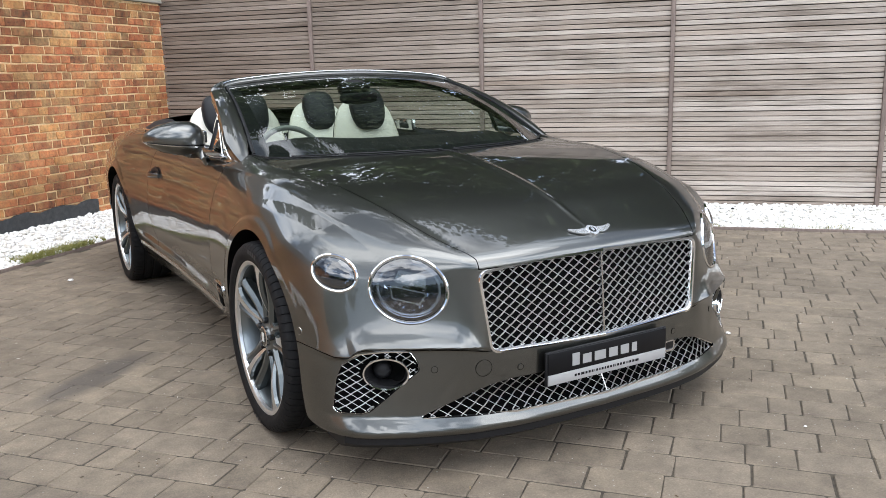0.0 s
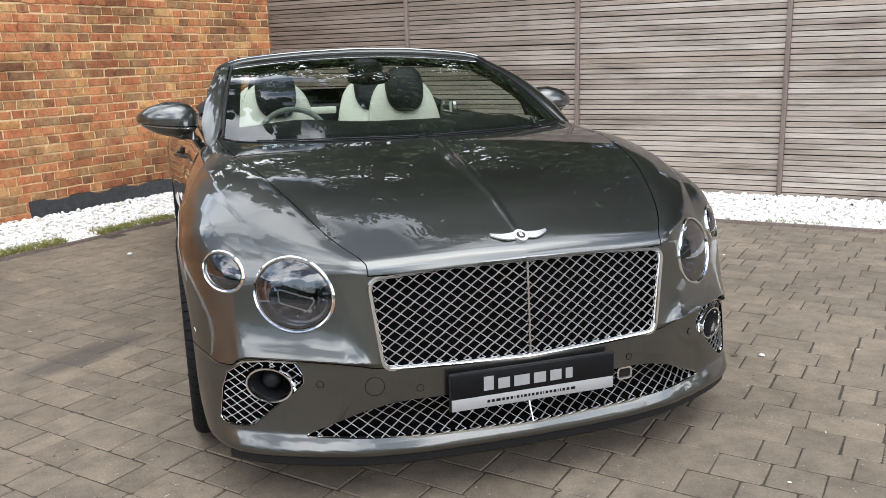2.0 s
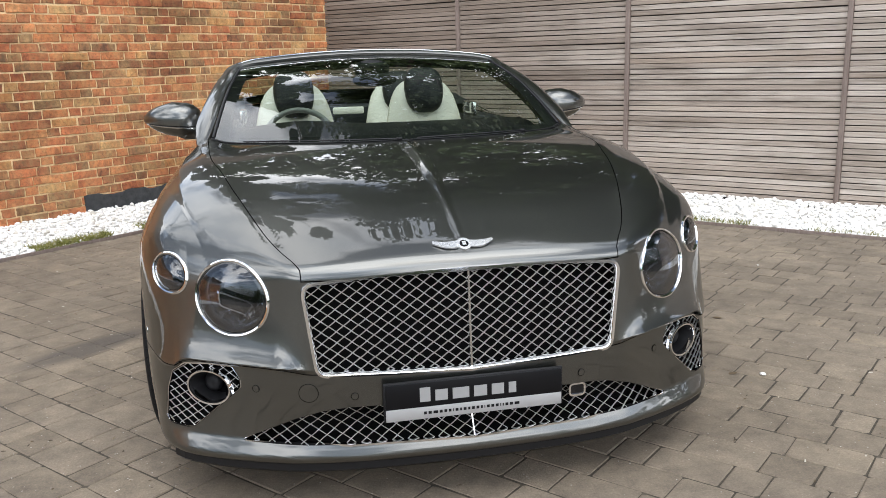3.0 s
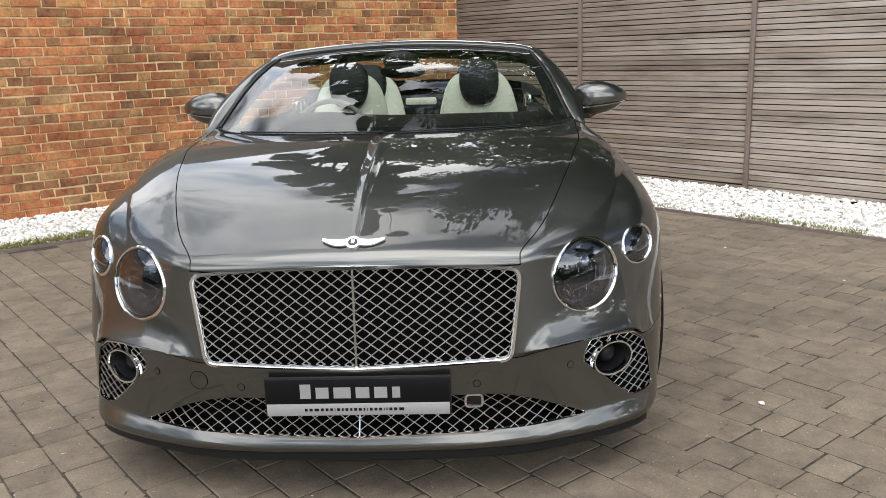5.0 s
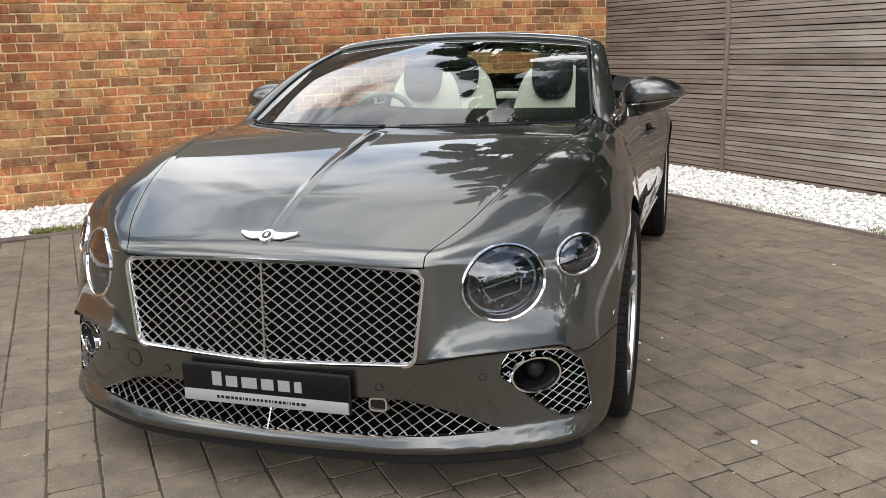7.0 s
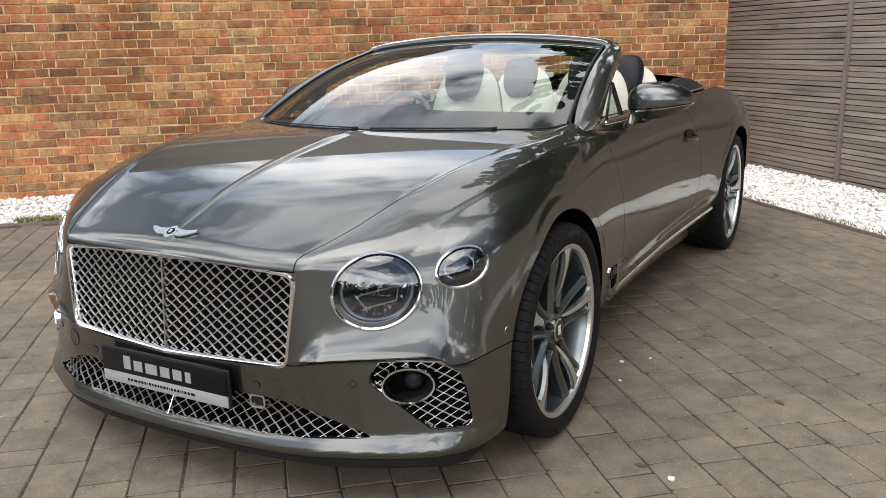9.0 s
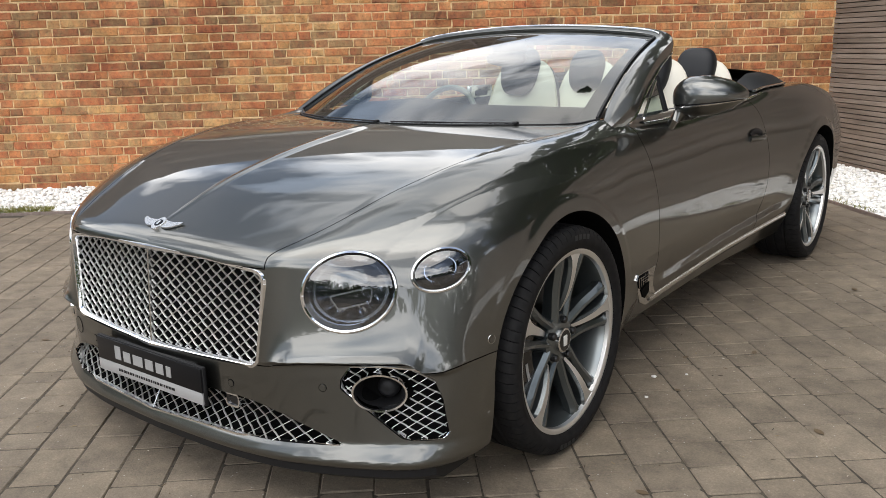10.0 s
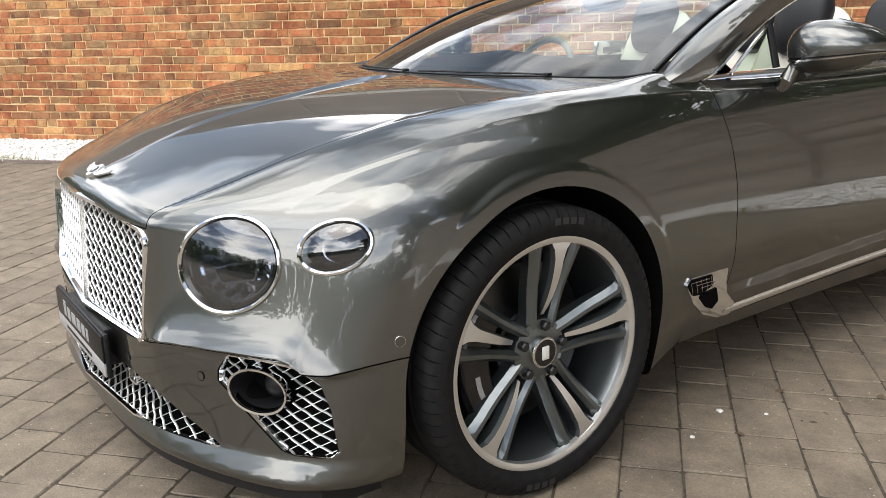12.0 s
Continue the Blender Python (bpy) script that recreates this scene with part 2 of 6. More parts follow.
def skin(p):
    """Negative inside the body, zero on its skin."""
    x, y, z = p[..., 0], p[..., 1], p[..., 2]
    a = np.abs(x)
    # front face
    f = nose_fall(z) + nose_plan(a) + nose_lean(a) * (z - 0.43)
    zl = brow_line(a)
    w = np.clip((a - 0.44) / 0.10, 0, 1) * np.clip((0.93 - a) / 0.10, 0, 1)
    dz = z - zl
    f = f - w * 0.034 * np.where(dz > 0, np.exp(-dz / 0.042), np.exp(-((dz / 0.010) ** 2)))
    face = (f - y) * 0.85
    # bonnet and wing tops
    s = shut_x(y)
    mid, edge = bonnet_mid(y), bonnet_edge(y)
    t = np.clip(a / s, 0, 1)
    top = mid + (edge - mid) * t ** 2.2
    run = np.clip((y + 0.74) / 0.95, 0, 1)
    ridge = 0.012 + 0.036 * run
    top = top + (0.0012 + 0.0108 * run) * np.clip((y + 0.76) / 0.05, 0, 1) * np.clip((0.26 - y) / 0.20, 0, 1) * np.clip(1 - a / ridge, 0, 1) ** 1.3
    out = np.clip(a - s, 0, 1)
    top = top - crest_drop(y) * out * np.clip(out / 0.16, 0.25, 1.2)
    # the wing swells up to the foot of the screen pillar
    top = top + 0.026 * np.exp(-(((a - 0.775) / 0.050) ** 2)) * np.exp(-(((y - 0.60) / 0.14) ** 2))
    lid = z - top
    # flanks
    q = side_plan(y) - 0.80 * np.clip(z - 0.60, 0, 1) ** 2 - (0.38 + 0.62 * np.clip((y - 0.4) / 0.2, 0, 1)) * np.clip(0.50 - z, 0, 1) ** 2
    q = q + 0.022 * np.exp(-(((y - 2.85) / 0.55) ** 2)) * np.exp(-(((z - 0.74) / 0.13) ** 2))
    for cy in (0.015, 2.855):
        r = np.hypot(y - cy, z - 0.357)
        e = np.clip((0.455 - r) / 0.022, 0, 1)
        q = q + 0.0055 * e * e * (3 - 2 * e) * np.clip((z - 0.42) / 0.30, 0, 1)
    # scallop above the sill
    up = z - (0.335 + 0.030 * (y - 0.74))
    q = q - 0.016 * np.clip(up / 0.030, 0, 1) * np.exp(-((np.clip(up, 0, 1) / 0.11) ** 2)) * np.clip((y - 0.62) / 0.25, 0, 1) * np.clip((2.45 - y) / 0.25, 0, 1)
    flank = a - q
    # tail and floor
    tail = (y - 3.93 + 0.25 * a * a + 0.3 * np.abs(z - 0.6)) * 0.9
    floor_z = 0.158 + 0.032 * np.clip((y - 0.3) / 0.3, 0, 1) - z
    k_front = 0.030 + 0.06 * np.clip((a - 0.50) / 0.28, 0, 1)
    upper = smax(lid, flank, 0.10 + 0.05 * np.clip(-y, 0, 0.5))
    # two pressed lines along each wing
    wing = np.clip((a - s - 0.01) / 0.03, 0, 1)
    upper = upper - 0.0030 * wing * np.exp(-np.abs(z - line_low(y)) / 0.030) * np.clip((y + 0.50) / 0.12, 0, 1) * np.clip((0.25 - y) / 0.25, 0, 1)
    upper = upper - 0.0085 * wing * np.exp(-np.abs(z - line_high(y)) / 0.017) * np.clip((y + 0.56) / 0.15, 0, 1) * np.clip((1.0 - y) / 0.3, 0, 1)
    d = smax(upper, face, k_front)
    d = smax(d, tail, 0.2)
    return smax(d, floor_z, 0.03)


def skin_normal(p):
    e = 0.0015
    g = np.stack([skin(p + e * v) - skin(p - e * v) for v in np.eye(3)], -1)
    return g / (np.linalg.norm(g, axis=-1, keepdims=True) + 1e-12)


def onto_skin(o, d, far=2.2):
    """Where rays from o along d leave the body."""
    lo, hi = np.zeros(o.shape[:-1]), np.full(o.shape[:-1], far)
    for _ in range(30):
        m = 0.5 * (lo + hi)
        inside = skin(o + m[..., None] * d) < 0
        lo, hi = np.where(inside, m, lo), np.where(inside, hi, m)
    return o + hi[..., None] * d


def face_point(x, z):
    """The point of the front face at x, z."""
    o = np.stack(np.broadcast_arrays(np.asarray(x, float), -0.1, np.asarray(z, float)), -1)
    return onto_skin(o, np.broadcast_to(np.array((0.0, -1.0, 0.0)), o.shape))


def top_point(x, y):
    o = np.stack(np.broadcast_arrays(np.asarray(x, float), np.asarray(y, float), 0.55), -1)
    return onto_skin(o, np.broadcast_to(np.array((0.0, 0.0, 1.0)), o.shape))


def side_point(y, z, sign=1):
    o = np.stack(np.broadcast_arrays(0.0, np.asarray(y, float), np.asarray(z, float)), -1)
    return onto_skin(o, np.broadcast_to(np.array((float(sign), 0.0, 0.0)), o.shape))


def body_mesh():
    """The closed skin: a box's grid pushed onto it."""
    xs = np.unique(np.r_[np.linspace(-1.1, 1.1, 121), np.linspace(-0.11, 0.11, 25)].round(5))
    ys = np.r_[np.linspace(-1.05, -0.5, 40), np.linspace(-0.5, 0.55, 106)[1:], np.linspace(0.55, 0.9, 20)[1:], np.linspace(0.9, 4.15, 90)[1:]]
    zs = np.r_[np.linspace(-0.02, 0.14, 12), np.linspace(0.14, 0.25, 26)[1:], np.linspace(0.25, 0.40, 17)[1:], np.linspace(0.40, 0.56, 36)[1:], np.linspace(0.56, 1.15, 62)[1:]]
    index, pts, faces = {}, [], []

    def vid(i, j, k):
        key = (i, j, k)
        if key not in index:
            index[key] = len(pts)
            pts.append((xs[i], ys[j], zs[k]))
        return index[key]

    nx, ny, nz = len(xs) - 1, len(ys) - 1, len(zs) - 1
    for i in range(nx):
        for j in range(ny):
            faces.append((vid(i, j, nz), vid(i + 1, j, nz), vid(i + 1, j + 1, nz), vid(i, j + 1, nz)))
            faces.append((vid(i, j, 0), vid(i, j + 1, 0), vid(i + 1, j + 1, 0), vid(i + 1, j, 0)))
    for i in range(nx):
        for k in range(nz):
            faces.append((vid(i, 0, k), vid(i + 1, 0, k), vid(i + 1, 0, k + 1), vid(i, 0, k + 1)))
            faces.append((vid(i, ny, k), vid(i, ny, k + 1), vid(i + 1, ny, k + 1), vid(i + 1, ny, k)))
    for j in range(ny):
        for k in range(nz):
            faces.append((vid(0, j, k), vid(0, j, k + 1), vid(0, j + 1, k + 1), vid(0, j + 1, k)))
            faces.append((vid(nx, j, k), vid(nx, j + 1, k), vid(nx, j + 1, k + 1), vid(nx, j, k + 1)))
    p = np.array(pts)
    o = np.stack([p[:, 0] * 0.52, np.clip(p[:, 1], -0.30, 3.4), 0.46 + (p[:, 2] - 0.56) * 0.30], -1)
    d = p - o
    d /= np.linalg.norm(d, axis=1, keepdims=True)
    return onto_skin(o, d), faces

# ---------- car: panels cut from the skin ----------
def solid_cut(me, cutter, op):
    """me minus or within the closed mesh cutter, as a new mesh."""
    a, b = new("tmp_a", me), new("tmp_b", cutter)
    mod = a.modifiers.new("cut", "BOOLEAN")
    mod.operation, mod.solver, mod.object = op, "EXACT", b
    dg = bpy.context.evaluated_depsgraph_get()
    dg.update()
    out = bpy.data.meshes.new_from_object(a.evaluated_get(dg))
    bpy.data.objects.remove(a)
    bpy.data.objects.remove(b)
    return out


def prism(outline, origin, across, up, along, lo, hi):
    """A closed prism: an outline of (across, up) pushed along a direction from lo to hi."""
    o, a, u, d = (np.asarray(v, float) for v in (origin, across, up, along))
    n = len(outline)
    pts = np.array([o + p * a + q * u for p, q in outline])
    verts = np.r_[pts + lo * d, pts + hi * d].tolist()
    faces = [tuple(range(n))[::-1], tuple(range(n, 2 * n))]
    faces += [(i, (i + 1) % n, n + (i + 1) % n, n + i) for i in range(n)]
    return verts, faces


def solid(chunks):
    """Closed pieces as one mesh with outward faces."""
    v, f = join(chunks)
    bm = bmesh.new()
    vs = [bm.verts.new(p) for p in v]
    for q in f:
        bm.faces.new([vs[i] for i in q])
    bmesh.ops.recalc_face_normals(bm, faces=bm.faces[:])
    me = bpy.data.meshes.new("cutter")
    bm.to_mesh(me)
    bm.free()
    return me


def panel(name, me, parent, label="", inner=None):
    """A cut panel: true normals on the skin, a dark inside."""
    n = len(me.polygons)
    co = np.empty(len(me.vertices) * 3)
    me.vertices.foreach_get("co", co)
    co = co.reshape(-1, 3)
    off = np.abs(skin(co)) > 0.003
    cen = np.empty(n * 3)
    me.polygons.foreach_get("center", cen)
    cen = cen.reshape(-1, 3)
    fn = np.empty(n * 3)
    me.polygons.foreach_get("normal", fn)
    fn = fn.reshape(-1, 3)
    grad_v, grad_c = skin_normal(co), skin_normal(cen)
    loops = np.empty(len(me.loops), dtype=np.int32)
    me.loops.foreach_get("vertex_index", loops)
    total = np.empty(n, dtype=np.int32)
    me.polygons.foreach_get("loop_total", total)
    face_of = np.repeat(np.arange(n), total)
    bad = np.zeros(n, dtype=bool)
    np.logical_or.at(bad, face_of, off[loops])
    bad |= (fn * grad_c).sum(1) < 0.25
    me.materials.clear()
    me.materials.append(PAINT)
    me.materials.append(inner or VOID)
    me.polygons.foreach_set("material_index", bad.astype(np.int32))
    me.polygons.foreach_set("use_smooth", np.ones(n, dtype=bool))
    normals = np.where(bad[face_of][:, None], fn[face_of], grad_v[loops])
    me.normals_split_custom_set([tuple(v) for v in normals])
    me.name = name
    return attach(name, me, parent, label)


def rounded(points, radius, steps=5):
    """A polygon with its corners rounded."""
    out, n = [], len(points)
    p = np.asarray(points, float)
    for i in range(n):
        a, b, c = p[i - 1], p[i], p[(i + 1) % n]
        u, v = (a - b) / np.linalg.norm(a - b), (c - b) / np.linalg.norm(c - b)
        half = 0.5 * math.acos(np.clip(u @ v, -1, 1))
        t = min(radius / math.tan(half), 0.45 * np.linalg.norm(a - b), 0.45 * np.linalg.norm(c - b))
        for s in np.linspace(0, 1, steps):
            out.append(((1 - s) ** 2 * (b + t * u) + 2 * s * (1 - s) * b + s * s * (b + t * v)).tolist())
    return out


def bowed(a, b, bow, n=9):
    """n points from a to b (the last left out), bowed sideways in the second coordinate."""
    return [(a[0] + (b[0] - a[0]) * s, a[1] + (b[1] - a[1]) * s + bow * 4 * s * (1 - s)) for s in np.linspace(0, 1, n, endpoint=False)]


def within(outline, x, z):
    """Whether points lie inside a polygon."""
    poly = np.asarray(outline)
    x, z = np.asarray(x, float), np.asarray(z, float)
    inside = np.zeros(x.shape, dtype=bool)
    for (x0, z0), (x1, z1) in zip(poly, np.roll(poly, -1, 0)):
        hit = ((z0 > z) != (z1 > z)) & (x < (x1 - x0) * (z - z0) / (z1 - z0 + 1e-12) + x0)
        inside ^= hit
    return inside


def scaled(outline, grow):
    """An outline moved outwards by about grow."""
    p = np.asarray(outline, float)
    tan = np.roll(p, -1, 0) - np.roll(p, 1, 0)
    nrm = np.stack([tan[:, 1], -tan[:, 0]], 1)
    nrm /= np.linalg.norm(nrm, axis=1, keepdims=True) + 1e-12
    area = 0.5 * np.sum(p[:, 0] * np.roll(p[:, 1], -1) - np.roll(p[:, 0], -1) * p[:, 1])
    return (p + nrm * grow * (1 if area > 0 else -1)).tolist()


# outlines on the face, as (x, z)
GRILLE = rounded([(-0.435, 0.424), (-0.22, 0.417), (0, 0.415), (0.22, 0.417), (0.435, 0.424), (0.4645, 0.684), (0.25, 0.702), (0, 0.706), (-0.25, 0.702), (-0.4645, 0.684)], 0.035)
LOWER_TOP = [(0.60, 0.254), (0.50, 0.300), (0.43, 0.320), (0.36, 0.329)]
LOWER = rounded([(-0.668, 0.224), (-0.35, 0.218), (0, 0.216), (0.35, 0.218), (0.668, 0.224)] + LOWER_TOP + [(0, 0.332)] + [(-p, q) for p, q in LOWER_TOP[::-1]], 0.02)
FOG = rounded([(0.647, 0.380), (0.648, 0.405), (0.670, 0.442), (0.742, 0.441), (0.810, 0.431), (0.849, 0.400), (0.867, 0.345), (0.879, 0.255), (0.871, 0.238), (0.813, 0.240), (0.789, 0.248)], 0.014)
LAMPS = [("headlamp", (0.6570, 0.6355), 0.1235, 0.1025, 0.225), ("side_lamp", (0.836, 0.6838), 0.0785, 0.0535, 0.325)]


def lamp_frame(x, z, rot):
    c = face_point(abs(x), z)
    n = skin_normal(c[None])[0]
    n = n * np.array((1, 1, 0.75)) + np.array((0, -0.12, 0.02))
    n /= np.linalg.norm(n)
    u = np.cross((0, 0, 1.0), n)
    u /= np.linalg.norm(u)
    v = np.cross(n, u)
    u, v = u * math.cos(rot) + v * math.sin(rot), v * math.cos(rot) - u * math.sin(rot)
    s = math.copysign(1, x)
    flip = np.array((s, 1, 1))
    return c * flip, u * flip, v * flip, n * flip


def ellipse(ru, rv, n=48):
    return [(ru * math.cos(2 * math.pi * i / n), rv * math.sin(2 * math.pi * i / n)) for i in range(n)]


WHEEL_Y, WHEEL_Z, WHEELBASE = 0.005, 0.357, 2.851
SCREEN_BASE = smooth_curve((0, 0.3, 0.6, 0.765), (0.235, 0.275, 0.42, 0.575))


def cabin_outline():
    front = [(x, float(SCREEN_BASE(abs(x))) + 0.07) for x in np.linspace(-0.69, 0.69, 15)]
    return front + [(0.715, 1.0), (0.725, 1.9), (0.70, 2.35), (0.62, 2.62), (0.45, 2.72), (-0.45, 2.72), (-0.62, 2.62), (-0.70, 2.35), (-0.725, 1.9), (-0.715, 1.0)]


def body_cutters():
    x, y, z = (1, 0, 0), (0, 1, 0), (0, 0, 1)
    out = []
    for s in (-1, 1):
        for cy in (WHEEL_Y + 0.003, WHEEL_Y + WHEELBASE):
            ring = [(0.402 * math.cos(a), 0.402 * math.sin(a)) for a in np.linspace(0, math.pi, 48)] + [(-0.408, -0.36), (0.414, -0.36)]
            out.append(prism(ring, (0, cy, WHEEL_Z), y, z, (s, 0, 0), 0.56, 1.2))
        fog = [(s * p, q) for p, q in FOG]
        out.append(prism(fog, (0, 0, 0), x, z, y, -1.2, -0.50))
        for _, (cx, cz), ru, rv, rot in LAMPS:
            c, u, v, n = lamp_frame(s * cx, cz, rot)
            out.append(prism(ellipse(ru - 0.006, rv - 0.006), c, u, v, n, -0.085, 0.08))
    out.append(prism(GRILLE, (0, 0, 0), x, z, y, -1.2, -0.70))
    out.append(prism(LOWER, (0, 0, 0), x, z, y, -1.2, -0.60))
    out.append(prism(cabin_outline(), (0, 0, 0), x, y, z, 0.36, 1.6))
    return solid(out)


shut_line = smooth_curve((-1.0, -0.765, -0.655, -0.60, -0.47, -0.36, -0.24, -0.10, 0.10, 0.42, 0.56, 1.0), (0.41, 0.457, 0.517, 0.543, 0.590, 0.624, 0.656, 0.686, 0.728, 0.755, 0.763, 0.79))


def bonnet_prism(g):
    ys = np.linspace(-0.745, 0.54, 36)
    right = [(float(shut_line(q)) - 0.002 + g, q) for q in ys]
    front = [(q, -0.90) for q in np.linspace(-0.452, 0.452, 21)]
    back = [(q, float(SCREEN_BASE(abs(q))) - 0.012 + g) for q in np.linspace(0.735, -0.735, 21)]
    ring = front + right + back + [(-a, b) for a, b in right[::-1]]
    return solid([prism(ring, (0, 0, 0), (1, 0, 0), (0, 1, 0), (0, 0, 1), 0.694 - g, 1.3)])


def bumper_prism(g):
    xs = np.linspace(-1.15, 1.15, 116)
    ring = [(-1.15, 0.0), (1.15, 0.0)] + [(q, float(brow_line(abs(q))) - 0.002 - 0.012 * min(1, max(0, (0.84 - abs(q)) / 0.03)) + g) for q in xs[::-1]]
    return solid([prism(ring, (0, 0, 0), (1, 0, 0), (0, 0, 1), (0, 1, 0), -1.3, -0.375 + g)])


def door_prism(s, g):
    ring = rounded([(0.665 - g, 1.10), (0.715 - g, 0.80), (0.735 - g, 0.45), (0.728 - g, 0.262 - g), (1.93 + g, 0.285 - g), (2.035 + g, 0.55), (2.06 + g, 1.10)], 0.06)
    return solid([prism(ring, (0, 0, 0), (0, 1, 0), (0, 0, 1), (s, 0, 0), 0.55, 1.25)])


car = thing("car", "grey metallic luxury convertible with roof folded down, on block paving", "car", at=Matrix.Translation((-0.008, 0, 0)))
bv, bf = body_mesh()
shell = solid_cut(mesh_from("skin", bv, bf, PAINT), body_cutters(), "DIFFERENCE")
GAP = 0.0016
bonnet_me = solid_cut(shell, bonnet_prism(-GAP), "INTERSECT")
shell = solid_cut(shell, bonnet_prism(GAP), "DIFFERENCE")
bumper_me = solid_cut(shell, bumper_prism(-GAP), "INTERSECT")
shell = solid_cut(shell, bumper_prism(GAP), "DIFFERENCE")
for s in (1, -1):
    door_me = solid_cut(shell, door_prism(s, -GAP), "INTERSECT")
    shell = solid_cut(shell, door_prism(s, GAP), "DIFFERENCE")
    panel("door", door_me, car, "grey door with open window")
panel("body", shell, car, "grey metallic body shell")
panel("bonnet", bonnet_me, car, "long polished grey bonnet with centre ridge")
panel("front_bumper", bumper_me, car, "grey front bumper with mesh intakes")

# ---------- car: face details ----------
def add(name, chunks, mat, parent, label="", smooth=True, angle=40, at=None):
    """(verts, faces) as one mesh part, outward faces."""
    v, f = join(chunks)
    bm = bmesh.new()
    vs = [bm.verts.new(p) for p in v]
    for q in f:
        try:
            bm.faces.new([vs[i] for i in q])
        except ValueError:
            pass
    bmesh.ops.recalc_face_normals(bm, faces=bm.faces[:])
    return part(name, bm, mat, parent, label, smooth, angle, at)


def holder(name, parent, label="", at=None):
    e = new(name)
    e.parent = parent
    if at is not None:
        e.matrix_basis = at
    if label:
        tagged(e, label)
    return e


def mesh_surface(x, z):
    """The gently curved sheet that the grilles lie in."""
    a = np.abs(x)
    return -0.806 + np.where(a < 0.46, 0.0804 * a, nose_plan(a)) + 0.075 * (np.asarray(z) - 0.43) * (np.asarray(z) > 0.43)


def lattice(parent, outline, surface, width, height, thick, deep, name="rod", hole=None):
    """Crossed rods of a woven grille, each a part, kept within an outline."""
    poly = np.asarray(outline)
    x0, x1, z0, z1 = poly[:, 0].min(), poly[:, 0].max(), poly[:, 1].min(), poly[:, 1].max()
    m = height / width
    xs = np.linspace(x0, x1, int((x1 - x0) / 0.004))
    xc = 0.5 * (x0 + x1)
    for sign in (1, -1):
        reach = (z1 - z0) + m * (x1 - x0)
        for i in range(-int(reach / height) - 1, int(reach / height) + 2):
            zs = 0.5 * (z0 + z1) + sign * m * (xs - xc) + (i + 0.5) * height
            ok = within(poly, xs, zs)
            if hole:
                ok &= ((xs - hole[0]) / hole[2]) ** 2 + ((zs - hole[1]) / hole[3]) ** 2 > 1
            if ok.sum() < 3:
                continue
            idx = np.flatnonzero(ok)
            for run in np.split(idx, np.flatnonzero(np.diff(idx) > 1) + 1):
                if len(run) < 3:
                    continue
                run = run if len(run) < 12 else np.unique(np.r_[run[::3], run[-1]])
                px, pz = xs[run], zs[run]
                wave = sign * 0.0016 * np.sin(2 * math.pi * (px - xc) / width)
                pts = np.stack([px, surface(px, pz) + wave, pz], -1)
                prof = [(-thick / 2, -deep * 0.2), (-thick / 4, deep * 0.22), (thick / 4, deep * 0.22), (thick / 2, -deep * 0.2), (thick * 0.36, -deep), (-thick * 0.36, -deep)]
                add(name, [sweep(pts, prof, up=(0, -1, 0))], WIRE, parent, smooth=False)


def rim_along(outline, surface, prof, step=1):
    pts = np.array([(x, float(surface(x, z)), z) for x, z in outline[::step]])
    return sweep(pts, prof, closed=True, up=(0, -1, 0))


grille = holder("grille", car, "chrome woven mesh radiator grille")
lattice(grille, scaled(GRILLE, -0.004), mesh_surface, 0.0416, 0.0316, 0.0028, 0.0050)
add("grille_frame", [rim_along(GRILLE, lambda x, z: float(mesh_surface(x, z)) - 0.010, [(-0.009, -0.02), (-0.009, 0.002), (-0.004, 0.008), (0.004, 0.007), (0.007, -0.001), (0.007, -0.02)])], CHROME, grille)
zs = np.linspace(0.420, 0.702, 24)
add("centre_bar", [sweep(np.stack([0 * zs, mesh_surface(0 * zs, zs) - 0.006, zs], -1), [(-0.004, -0.014), (-0.003, 0.003), (0.003, 0.003), (0.004, -0.014)], up=(0, -1, 0))], SATIN, grille)
# near-black sheet stands in for the unlit depth behind the mesh
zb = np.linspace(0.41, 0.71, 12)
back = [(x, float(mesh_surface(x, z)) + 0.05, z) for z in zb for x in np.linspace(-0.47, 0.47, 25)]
add("grille_shade_sheet", [(back, [(r * 25 + c, r * 25 + c + 1, r * 25 + c + 26, r * 25 + c + 25) for r in range(11) for c in range(24)])], VOID, grille)

lower = holder("lower_grille", car, "chrome mesh lower bumper intake")
def lower_sheet(x, z):
    """The lower mesh leans out to meet the lip."""
    return mesh_surface(x, z) + 0.012 - 0.036 * np.clip((0.275 - np.asarray(z)) / 0.06, 0, 1)


lattice(lower, scaled(LOWER, -0.003), lower_sheet, 0.0440, 0.0285, 0.0018, 0.0042)
add("intake_trim", [rim_along(LOWER, lambda x, z: float(lower_sheet(x, z)) - 0.006, [(-0.004, -0.01), (-0.003, 0.003), (0.003, 0.003), (0.004, -0.01)])], CHROME, lower)
zs = np.linspace(0.218, 0.330, 8)
add("centre_bar", [sweep(np.stack([0 * zs, lower_sheet(0 * zs, zs) - 0.003, zs], -1), [(-0.003, -0.012), (-0.002, 0.003), (0.002, 0.003), (0.003, -0.012)], up=(0, -1, 0))], SATIN, lower)
# a near-black sheet again for the shade behind the lower mesh
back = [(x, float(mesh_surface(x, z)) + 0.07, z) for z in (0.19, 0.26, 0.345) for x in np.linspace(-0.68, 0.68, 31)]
add("intake_shade_sheet", [(back, [(r * 31 + c, r * 31 + c + 1, r * 31 + c + 32, r * 31 + c + 31) for r in range(2) for c in range(30)])], VOID, lower)

